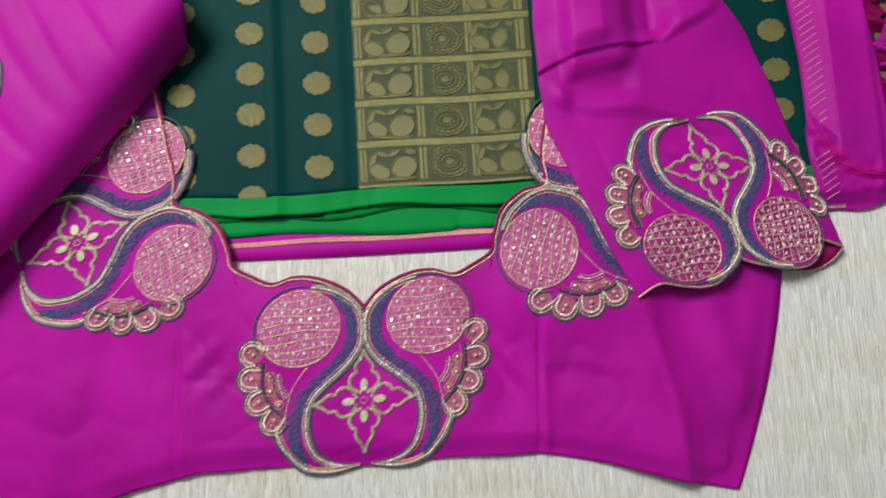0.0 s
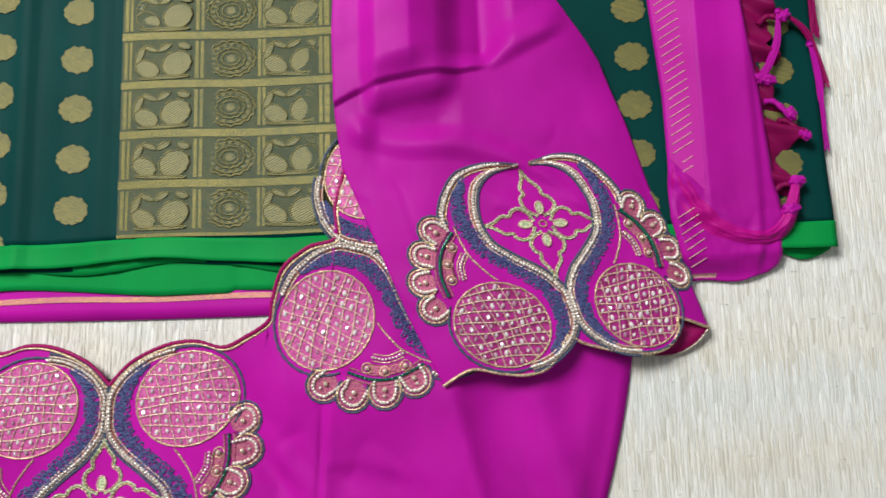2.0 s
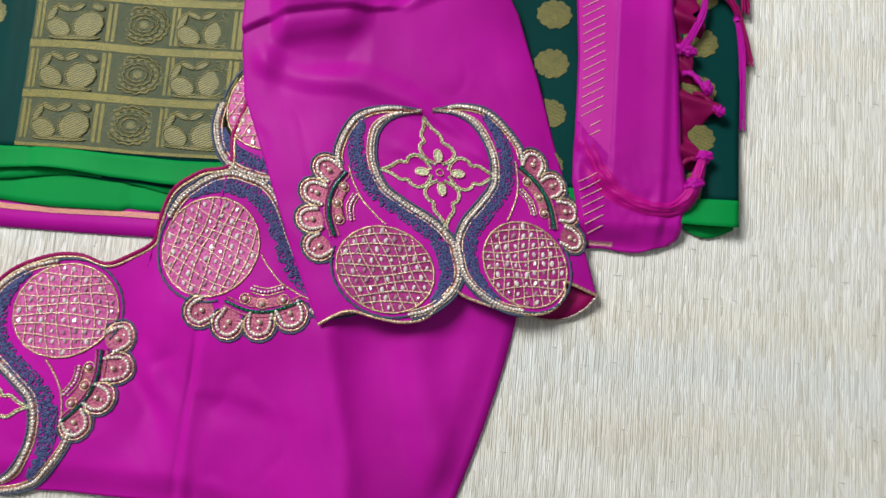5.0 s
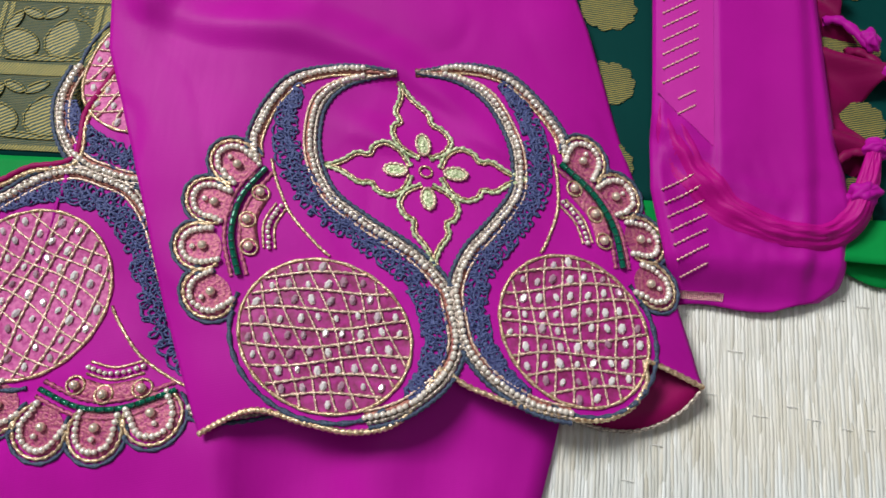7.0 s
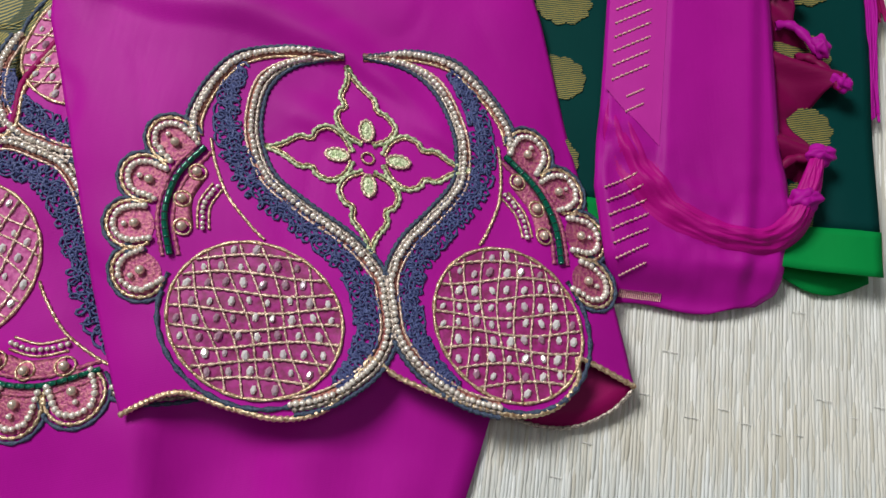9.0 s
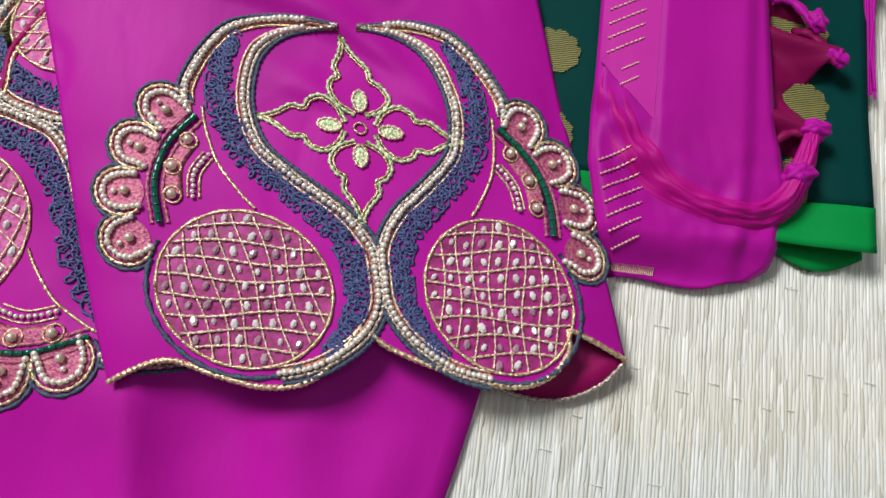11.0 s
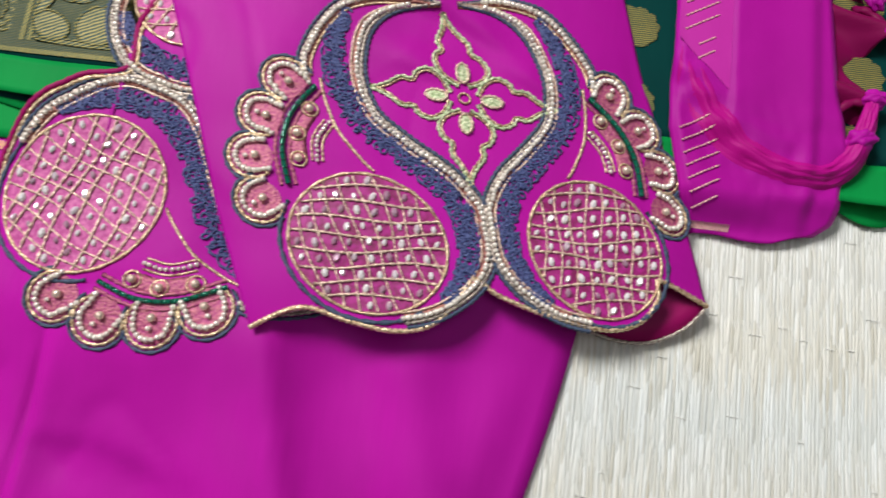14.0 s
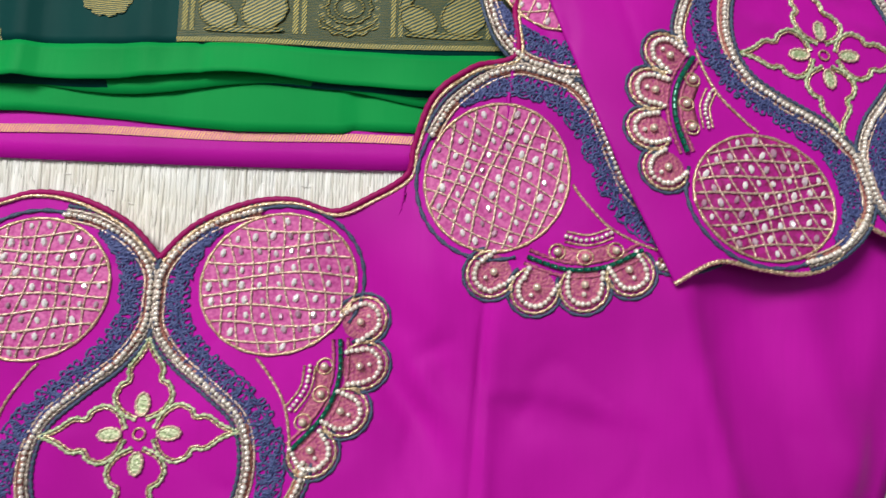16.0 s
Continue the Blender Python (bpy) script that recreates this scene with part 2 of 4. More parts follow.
def ball(rings, sides):
    v = [(0, 0, 1)]
    for i in range(1, rings):
        a = math.pi * i / rings
        v += [(math.sin(a) * math.cos(2 * math.pi * k / sides), math.sin(a) * math.sin(2 * math.pi * k / sides), math.cos(a)) for k in range(sides)]
    v.append((0, 0, -1))
    f = [(0, 1 + k, 1 + (k + 1) % sides) for k in range(sides)]
    for i in range(rings - 2):
        for k in range(sides):
            a, b = 1 + i * sides + k, 1 + i * sides + (k + 1) % sides
            f.append((a, a + sides, b + sides, b))
    last = len(v) - 1
    f += [(last, last - sides + (k + 1) % sides, last - sides + k) for k in range(sides)]
    return v, f


BALL = ball(4, 7)
STONE = ([(math.cos(k * math.pi / 3), math.sin(k * math.pi / 3), 0.0) for k in range(6)] + [(0.5 * math.cos(k * math.pi / 3 + 0.5), 0.5 * math.sin(k * math.pi / 3 + 0.5), 0.55) for k in range(6)] + [(0, 0, -0.5)],
         [(k, (k + 1) % 6, 6 + k) for k in range(6)] + [((k + 1) % 6, 6 + (k + 1) % 6, 6 + k) for k in range(6)] + [tuple(range(6, 12))] + [(12, (k + 1) % 6, k) for k in range(6)])


# ---- room ----
def slab(name, lo, hi, material, label):
    bm = bmesh.new()
    bmesh.ops.create_cube(bm, size=1)
    for v in bm.verts:
        v.co = Vector([lerp(lo[k], hi[k], v.co[k] + 0.5) for k in range(3)])
    m = bpy.data.meshes.new(name)
    bm.to_mesh(m)
    bm.free()
    m.materials.append(material)
    return tagged(new(name, m), label, kind="structure")


slab("floor", (-2.0, -1.9, -0.08), (2.2, 2.0, -0.006), CEMENT, "grey cement floor under the reed mat")
slab("wall_north", (-2.1, 2.0, -0.08), (2.3, 2.1, 2.6), PLASTER, "plain white plastered wall")
slab("wall_south", (-2.1, -2.0, -0.08), (2.3, -1.9, 2.6), PLASTER, "plain white plastered wall")
slab("wall_west", (-2.1, -1.9, -0.08), (-2.0, 2.0, 2.6), PLASTER, "plain white plastered wall")
slab("wall_east", (2.2, -1.9, -0.08), (2.3, 2.0, 2.6), PLASTER, "plain white plastered wall")
slab("ceiling", (-2.1, -2.0, 2.6), (2.3, 2.1, 2.7), PLASTER, "plain white plastered ceiling")

# ---- reed mat ----
MAT_Y0, MAT_Y1, REED_PITCH = -0.46, 0.52, 0.00108
floor_mat = thing("reed_mat", "pale dried reed mat with white twine stitches on the floor", "mat")


def reed_mesh(seed, length):
    """A row of short flattened reed lengths, end to end, each dipping under its neighbours at both ends."""
    rng = random.Random(seed)
    row, y = Shape(), MAT_Y0 + rng.uniform(-length, 0.0)
    wob = [rng.uniform(-1, 1) for _ in range(5)]
    while y < MAT_Y1:
        step = length * rng.uniform(0.75, 1.3)
        wide, lift, side = rng.uniform(0.40, 0.58), rng.uniform(-0.00012, 0.00016), rng.uniform(-0.00020, 0.00020)
        base = len(row.v)
        for t, k, dip in ((0.0, 0.45, 0.00022), (0.2, 1.0, 0.0), (0.8, 1.0, 0.0), (1.0, 0.45, 0.00022)):
            at = y + step * t
            x = side * (2 * t - 1) + 0.00018 * sum(w * math.sin(at * (17 + 23 * n) + n) for n, w in enumerate(wob))
            half, z = REED_PITCH * wide * k, lift - dip
            row.v += [(x - half, at, z - 0.00042), (x, at, z), (x + half, at, z - 0.00042)]
        for n in range(3):
            a = base + 3 * n
            row.f += [(a, a + 1, a + 4, a + 3), (a + 1, a + 2, a + 5, a + 4)]
        y += step * 0.96
    return row


reed_shapes = [reed_mesh(k, 0.0135) for k in range(16)]
reed_meshes = [s.mesh("reed", REED) for s in reed_shapes]
rng = random.Random(5)
REEDS_FROM = 0.235
for i in range(300):
    ob = part("reed", rng.choice(reed_meshes), None, floor_mat)
    ob.location = (REEDS_FROM + REED_PITCH * i, rng.uniform(-0.01, 0.01), rng.uniform(-0.0003, 0.0))
long_shapes = [reed_mesh(k + 20, 0.030) for k in range(6)]
rest = Shape()
for i in list(range(-700, 0)) + list(range(300, 700)):
    s = rng.choice(reed_shapes if -480 < i < 340 else long_shapes)
    shift = np.array((REEDS_FROM + REED_PITCH * i, rng.uniform(-0.01, 0.01), rng.uniform(-0.0003, 0.0)))
    base = len(rest.v)
    rest.v += [tuple(q) for q in np.array(s.v) + shift]
    rest.f += [tuple(base + k for k in f) for f in s.f]
part("outer_reeds", rest, REED, floor_mat, kind="stuff")
backing = Shape()
backing.grid(lambda u, v: (lerp(-0.53, 1.0, u), lerp(MAT_Y0, MAT_Y1, v), -0.00075), 20, 14)
part("backing", backing, REED, floor_mat)
twine = Shape()
for i in range(120):
    x = -0.28 + 0.0080 * i + rng.uniform(-0.001, 0.001)
    y = MAT_Y0 + rng.random() * 0.017
    while y < MAT_Y1 - 0.1:
        w = rng.uniform(0.0012, 0.0028)
        twine.tube([(x - w, y, -0.0005), (x - w * 0.5, y, 0.00014), (x + w * 0.5, y - 0.0002, 0.00014), (x + w, y - 0.0002, -0.0005)], 0.00014, 4, 0.5)
        y += rng.uniform(0.03, 0.08)
part("twine_stitching", twine, TWINE, floor_mat, "thin white twine binding the reeds", "stuff")

# ---- saree ----
saree = thing("saree", "folded dark green silk saree with gold motifs and magenta end", "saree")


def ripple(x, y, size, scale, seed=0.0):
    return size * noise.noise(Vector((x * scale, y * scale, seed)))


def crinkle(x, y, size, seed):
    """Fine sharp creases, as thin silk keeps them."""
    a = abs(noise.noise(Vector((x * 30 + y * 12, y * 22 - x * 8, seed))))
    return -size * max(0.0, 1.0 - a / 0.13) * (0.5 + noise.noise(Vector((x * 12, y * 12, seed + 4))))


def upper_z(x, y):
    z = 0.0056 + ripple(x, y * 0.3, 0.0012, 22)
    z += 0.0016 * smooth(-0.068, -0.058, x) - 0.0032 * smooth(-0.0575, -0.050, x) + 0.0016 * smooth(-0.045, -0.03, x)
    z += 0.0013 * smooth(-0.022, -0.012, x) - 0.0013 * smooth(-0.0115, -0.004, x)
    z += 0.003 * smooth(0.37, 0.39, x) * smooth(0.12, 0.07, y)
    return z


def border_y(x):
    return 0.0665 + 0.0022 * math.sin(x * 42 + 0.6) * smooth(0.2, 0.1, x) + 0.0015 * noise.noise(Vector((x * 30, 3, 0))) - 0.003 * smooth(0.28, 0.34, x)


def upper(u, v):
    x = lerp(-0.27, 0.396, u)
    y = lerp(0.36, 0.079 + 0.5 * (border_y(x) - 0.0665), v)
    return x, y, upper_z(x, y)


def upper_border(u, v):
    x = lerp(-0.27, 0.396, u)
    y = lerp(0.0792 + 0.5 * (border_y(x) - 0.0665), border_y(x), v)
    crease = 0.0012 * math.exp(-((x - 0.008) / 0.0022) ** 2) + 0.0009 * math.exp(-((x + 0.062) / 0.003) ** 2)
    return x, y, upper_z(x, y) + 0.0008 + 0.0012 * v * v + 0.0010 * v * math.sin(x * 75) - crease


LOWER_EDGE = ((-0.27, 0.050), (-0.12, 0.0515), (-0.057, 0.0535), (-0.042, 0.0528), (-0.019, 0.0512), (0.0, 0.0495), (0.022, 0.048), (0.0635, 0.0485), (0.0645, 0.0500), (0.09, 0.0495), (0.30, 0.050))


def lower_border(u, v):
    x = lerp(-0.27, 0.30, u)
    y = lerp(0.10, along(LOWER_EDGE, x), v)
    crease = 0.0007 * math.exp(-((x + 0.001) / 0.002) ** 2) + 0.0009 * smooth(0.062, 0.065, x) * smooth(0.075, 0.067, x)
    return x, y, 0.0030 + 0.0004 * math.sin(x * 60) - 0.0004 * v * v - crease


def middle_border(u, v):
    x = lerp(-0.27, 0.30, u)
    y = lerp(0.10, border_y(x) - 0.0035 - 0.0022 * math.sin(x * 55 + 2.0), v)
    return x, y, 0.0042 + 0.0005 * math.sin(x * 48 + 1.0) - 0.0003 * v


upper_fold = cloth("upper_fold", upper, 220, 80, TEAL, saree, "dark green silk with woven gold medallions")
cloth("upper_border", upper_border, 220, 6, GREEN, saree, "bright green silk border")
cloth("lower_border", lower_border, 160, 14, GREEN, saree, "bright green silk border of the fold below")
cloth("middle_border", middle_border, 160, 10, GREEN, saree, "bright green silk border between the folds")
# Dark teal strip that paints the shade between the border folds.
cloth("fold_gap_shade", lambda u, v: (lerp(-0.27, 0.3, u), lerp(0.1, border_y(lerp(-0.27, 0.3, u)) - 0.0022 + 0.0008 * math.sin(u * 23), v), 0.0038), 90, 4, TEAL, saree)
strip = cloth("magenta_edge", lambda u, v: (lerp(-0.27, 0.3, u), lerp(0.09, 0.0360 + 0.001 * math.sin(u * 9), v), 0.0013 + ripple(u, v, 0.0002, 9)), 90, 8, MAGENTA, saree, "magenta silk edge with a gold line")
s = Shape()
s.grid(lambda u, v: (lerp(-0.27, 0.3, u), lerp(0.0505, 0.0474, v) + 0.0005 * math.sin(u * 34) - 0.002 * (u - 0.5) - 0.0022, 0.0018), 160, 2)
part("gold_line", s, ZARI_PINK, strip)


def medallion(seed):
    rng = random.Random(seed)
    s = Shape()
    rim = []
    for k in range(110):
        a = 2 * math.pi * k / 110
        r = 0.97 + 0.10 * abs(math.cos(5.5 * a + seed)) - 0.05 + rng.uniform(-0.05, 0.04)
        rim.append((0.0098 * r * math.cos(a), 0.0083 * r * math.sin(a), 0))
    s.fan(rim, (0, 0, 0.0001), 0.0003)
    return s.mesh("medallion", ZARI)


medallions = [medallion(k) for k in range(4)]
for x, y0, pitch, count in ((-0.122, 0.094, 0.0297, 8), (-0.074, 0.0785, 0.0293, 9), (-0.0275, 0.0975, 0.0296, 8), (0.2925, 0.0902, 0.0288, 8), (0.3735, 0.0835, 0.0273, 8)):
    for k in range(count):
        y = y0 + pitch * k
        ob = part("medallion", rng.choice(medallions), None, upper_fold)
        ob.location = (x + 0.0005 * k * (x < 0) * 0.5, y, upper_z(x, y) + 0.0005)
        ob.rotation_euler = (0, 0, rng.uniform(-0.15, 0.15))

# the brocade panel
PANEL_X0, PANEL_X1, PANEL_Y0, ROW = -0.001, 0.1235, 0.0815, 0.0293
on_upper = lambda x, y, h: (x, y, upper_z(x, y) + h)


def plate(x0, x1, y0, y1, h, material, name, wave=0.0, nu=12, nv=3):
    s = Shape()
    s.grid(lambda u, v: on_upper(lerp(x0, x1, u), lerp(y1, y0, v) + wave * math.sin(u * 7), h), nu, nv)
    return part(name, s, material, upper_fold)


plate(PANEL_X0, PANEL_X1, PANEL_Y0 - 0.001, PANEL_Y0 + ROW * 8, 0.0003, ZARI_GROUND, "brocade_ground", 0, 40, 80)
for k in range(9):
    y = PANEL_Y0 + ROW * k
    plate(PANEL_X0, PANEL_X1, y - (0.001 if k == 0 else 0.0024), y + (0.0008 if k == 0 else 0.0020), 0.0006, ZARI_BAND, "brocade_band", 0.0004, 30, 3)
    if k == 8:
        break
    for x0, x1 in ((0.0005, 0.0025), (0.0035, 0.005), (0.0415, 0.0435), (0.0447, 0.0465), (0.0780, 0.0797), (0.0808, 0.0825), (0.1135, 0.1155), (0.1165, 0.1195)):
        plate(x0, x1, y + 0.0035, y + ROW - 0.0035, 0.0005, ZARI_BAND, "brocade_upright", 0, 1, 8)


def flat_shape(rims, h):
    s = Shape()
    for rim in rims:
        c = np.mean(np.array(rim), axis=0)
        s.fan([(x, y, 0) for x, y in rim], (c[0], c[1], 0.00012), 0.0002)
        s.tube([(x, y, 0.0001) for x, y in rim + rim[:1]], 0.00040, 4, 0.2)
    return s


def oval(cx, cy, rx, ry, turn=0.0, n=20, lobes=0, depth=0.0):
    out = []
    for k in range(n):
        a = 2 * math.pi * k / n
        r = 1 + depth * math.cos(lobes * a)
        x, y = rx * r * math.cos(a), ry * r * math.sin(a)
        out.append((cx + x * math.cos(turn) - y * math.sin(turn), cy + x * math.sin(turn) + y * math.cos(turn)))
    return out


wheel = Shape()
for r0, w, lobes in ((0.0122, 0.0008, 16), (0.0098, 0.0006, 0), (0.0072, 0.0007, 12), (0.0044, 0.0006, 0)):
    ring = [(r0 * 1.16 * (1 + 0.05 * math.cos(lobes * a)) * math.cos(a), r0 * 0.88 * (1 + 0.05 * math.cos(lobes * a)) * math.sin(a), 0) for a in np.linspace(0, 2 * math.pi, 65)]
    wheel.tube(ring, w, 4, 0.12)
for k in range(16):
    a = 2 * math.pi * k / 16
    wheel.fan([(x, y, 0) for x, y in oval(0.0118 * 0.9 * math.cos(a), 0.0092 * 0.9 * math.sin(a), 0.0011, 0.0009, 0, 8)], (0.0118 * 0.9 * math.cos(a), 0.0092 * 0.9 * math.sin(a), 0.0002), 0.0002)
wheel.fan([(x, y, 0) for x, y in oval(0, 0, 0.0026, 0.0022, 0, 16, 8, 0.15)], (0, 0, 0.0003), 0.0002)
wheel_mesh = wheel.mesh("woven_wheel", ZARI_MOTIF)
sprig = flat_shape([oval(0.006, -0.002, 0.0072, 0.0062, 0.5, 24, 12, 0.03), oval(-0.008, -0.004, 0.006, 0.0042, -0.5, 20), oval(-0.0115, 0.003, 0.0042, 0.0016, 1.1, 14),
                    oval(-0.006, 0.0062, 0.0034, 0.0013, -0.4, 12), oval(0.0005, 0.0065, 0.0036, 0.0014, 0.5, 12), oval(0.010, 0.0068, 0.003, 0.0016, -0.3, 12), oval(0, -0.0088, 0.012, 0.0008, 0, 16)], 0.0003)
sprig_mesh = sprig.mesh("woven_paisley", ZARI_MOTIF)
for k in range(8):
    y = PANEL_Y0 + ROW * (k + 0.5)
    for x, mesh, name in ((0.0235, sprig_mesh, "woven_paisley"), (0.0622, wheel_mesh, "woven_wheel"), (0.0980, sprig_mesh, "woven_paisley")):
        ob = part(name, mesh, None, upper_fold)
        ob.location = on_upper(x, y, 0.00045)
        ob.scale = (1.0, 1.0, 1.0) if name == "woven_wheel" else (1.22, 1.18, 1.0)
        ob.rotation_euler = (0, 0, rng.uniform(-0.04, 0.04))


# the magenta end of the saree
def pallu_left(y):
    return along(((0.045, 0.319), (0.06, 0.312), (0.082, 0.3072), (0.15, 0.3065), (0.21, 0.302), (0.36, 0.299)), y)


def gather_line(x):
    return along(((0.300, 0.118), (0.3125, 0.098), (0.320, 0.086), (0.331, 0.076), (0.345, 0.070), (0.358, 0.0695), (0.372, 0.078)), x)


def pallu_z(x, y):
    z = 0.0126 + ripple(x, y * 0.4, 0.0012, 30, 2.0)
    d = y - gather_line(x)
    near = math.exp(-(d / 0.018) ** 2)
    z += near * (ripple(x, y * 2.0, 0.0014, 75, 7.0) + ripple(x * 2, y, 0.0006, 120, 3.0))
    z -= 0.0028 * smooth(0.002, -0.006, d) - 0.0012 * smooth(-0.010, -0.022, d)
    z += 0.0012 * smooth(0.3255, 0.3275, x) * smooth(0.0, 0.012, d) - 0.0022 * smooth(0.352, 0.358, x)
    return z + 0.002 * smooth(0.34, 0.36, x) - 0.0085 * smooth(0.062, 0.048, y)


def pallu(u, v):
    y = lerp(0.36, 0.047 + 0.0035 * max(0.0, u - 0.75) * 4 + 0.0006 * math.sin(u * 8), v)
    right = along(((0.047, 0.356), (0.055, 0.366), (0.075, 0.369), (0.10, 0.364), (0.15, 0.361), (0.21, 0.354), (0.36, 0.35)), y)
    x = lerp(pallu_left(y), right, u)
    return x, y, pallu_z(x, y) - 0.004 * max(0, abs(2 * u - 1) - 0.9) * 10 * 0.6


pallu_part = cloth("magenta_end", pallu, 60, 260, MAGENTA, saree, "magenta silk end with slanting gold dashes and knotted fringe")
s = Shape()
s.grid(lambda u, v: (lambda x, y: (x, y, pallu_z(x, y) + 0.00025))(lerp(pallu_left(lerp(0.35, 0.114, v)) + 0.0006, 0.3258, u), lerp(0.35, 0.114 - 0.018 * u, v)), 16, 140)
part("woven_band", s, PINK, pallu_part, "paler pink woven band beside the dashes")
for y in [0.0545 + 0.0044 * k for k in range(7)] + [0.1065 + 0.0051 * k for k in range(48)]:
    s = Shape()
    x0 = pallu_left(y) + 0.0026
    length = 0.0115
    if y < 0.1:
        length = min(length, max(0.003, 0.305 + 0.0135 - 0.45 * max(0.0, y - 0.070) - x0 + 0.006))
    elif y < 0.116:
        x0, length = x0 + 0.005, 0.0055
    s.tube([(x0 + length * t, y + 0.60 * length * t, pallu_z(x0 + length * t, y + 0.60 * length * t) + 0.0005) for t in np.linspace(0, 1, 25)], 0.00027, 4, 0.4, 0.9)
    part("gold_dash", s, DASH, pallu_part)
s = Shape()
for k in range(22):
    x = 0.3185 + 0.0006 * k
    s.tube([(x, 0.0488, pallu_z(x, 0.0488) + 0.0004), (x, 0.0512, pallu_z(x, 0.0512) + 0.0004)], 0.00019, 4, 0.5)
part("woven_hatching", s, DASH, pallu_part)


TIE = spline(((0.3115, 0.111, 0.0026), (0.3140, 0.101, 0.0056), (0.3205, 0.0875, 0.0068), (0.331, 0.0765, 0.0055), (0.345, 0.070, 0.0040), (0.358, 0.0695, 0.0042), (0.3675, 0.0745, 0.0045), (0.3720, 0.087, 0.0035), (0.3745, 0.098, 0.0020)), 10)
TIE_WAY = np.gradient(np.array(TIE)[:, :2], axis=0)


def gathered(u, v):
    k = min(len(TIE) - 1, int(round(u * (len(TIE) - 1))))
    x0, y0, wide = TIE[k]
    way = TIE_WAY[k] / np.linalg.norm(TIE_WAY[k])
    off = (2 * v - 1) * wide * (1 + 0.22 * noise.noise(Vector((u * 9, v * 1.5, 2))))
    x, y = x0 - way[1] * off, y0 + way[0] * off
    strands = 0.0012 * noise.noise(Vector((u * 7, v * 6, 3))) + 0.0008 * noise.noise(Vector((u * 16, v * 15, 8)))
    rise = math.sin(math.pi * v) ** 0.7 * lerp(0.15, 1.0, smooth(0.0, 0.35, u))
    return x, y, pallu_z(x, y) - 0.0004 + rise * (0.0010 + 0.0012 * smooth(0.3, 0.7, u) + 0.8 * strands)


cloth("gathered_fold", gathered, 80, 30, RUBY_SILK, pallu_part, "redder gathered tie of shot silk")

# ---- blouse ----
blouse = thing("blouse", "magenta silk blouse with beaded paisley embroidery over the saree", "blouse")
HEM = ((0.0, -0.1045), (0.053, -0.102), (0.113, -0.103), (0.156, -0.112), (0.200, -0.125), (0.239, -0.134))
NECK = ((0.0, 0.0), (0.012, 0.0122), (0.030, 0.0205), (0.046, 0.0222), (0.061, 0.0185), (0.074, 0.024), (0.087, 0.032), (0.0895, 0.043), (0.096, 0.060), (0.110, 0.071), (0.125, 0.076), (0.1245, 0.094), (0.129, 0.116), (0.136, 0.155), (0.15, 0.22))
neck_line = spline(NECK, 10)
neck_len = np.concatenate(([0], np.cumsum([np.linalg.norm(b - a) for a, b in zip(neck_line, neck_line[1:])])))


def body_z(x, y):
    z = 0.0030 + 0.0044 * smooth(0.0, 0.016, y - along(HEM, abs(x))) * smooth(0.0, 0.014, 0.281 + 0.32 * min(0.0, y) - x) + 0.0016 * smooth(0.035, 0.06, y) * smooth(0.31, 0.27, abs(x))
    z += crinkle(x, y, 0.0009, 11.0) + ripple(x, y, 0.0017, 17, 1.0) + ripple(x, y * 0.7, 0.0011, 48, 4.0) * smooth(0.02, -0.03, y)
    z += 0.0058 * smooth(0.070, 0.100, x) * smooth(0.182, 0.150, x) * smooth(-0.045, 0.0, y) * smooth(0.115, 0.085, y)
    low = smooth(0.03, -0.01, y)
    crest = 0.186 + 0.25 * min(0.063, max(0.0, -y - 0.012)) + 0.06 * max(0.0, -y - 0.075)
    past = max(0.0, x - crest)
    z += low * (0.0080 * smooth(0.128, crest + 0.004, x) - 0.0125 * (1 - math.exp(-past / 0.013)) + 0.0055 * smooth(0.026, 0.044, past) * smooth(-0.10, -0.06, y) - 0.0045 * smooth(0.044, 0.064, past))
    z -= low * 0.0016 * smooth(0.004, -0.003, y + 0.046 + 0.16 * (x - 0.12) + 0.003 * noise.noise(Vector((x * 40, 0, 5)))) * smooth(0.114, 0.120, x) * smooth(0.185, 0.150, x)
    z += low * (-0.0030 * math.exp(-((x + 0.165 - 0.3 * y) / 0.012) ** 2) - 0.0036 * math.exp(-((x - 0.082 + 0.4 * (y + 0.04)) / 0.010) ** 2) * smooth(-0.09, -0.05, y))
    z -= 0.0009 * math.exp(-((y + 0.062 - 0.05 * x) / 0.007) ** 2) * smooth(0.118, 0.13, x) * smooth(0.165, 0.15, x)
    z += 0.0016 * math.sin((x * 0.8 + y) * 260 + 5 * noise.noise(Vector((x * 20, y * 20, 2)))) * math.exp(-((x - 0.090) / 0.016) ** 2) * math.exp(-((y + 0.045) / 0.022) ** 2)
    z += 0.0014 * math.sin((x * 0.9 - y) * 240) * math.exp(-((x + 0.105) / 0.016) ** 2) * math.exp(-((y + 0.035) / 0.02) ** 2)
    for seam in (-0.128, 0.113):
        d = x - seam - 0.05 * (y + 0.05)
        z += smooth(0.0, -0.03, y) * (-0.0016 * math.exp(-(d / 0.0016) ** 2) + 0.0010 * math.exp(-((d - 0.005) / 0.004) ** 2))
    return max(z, 0.0022 + 0.15 * (z - 0.0022))


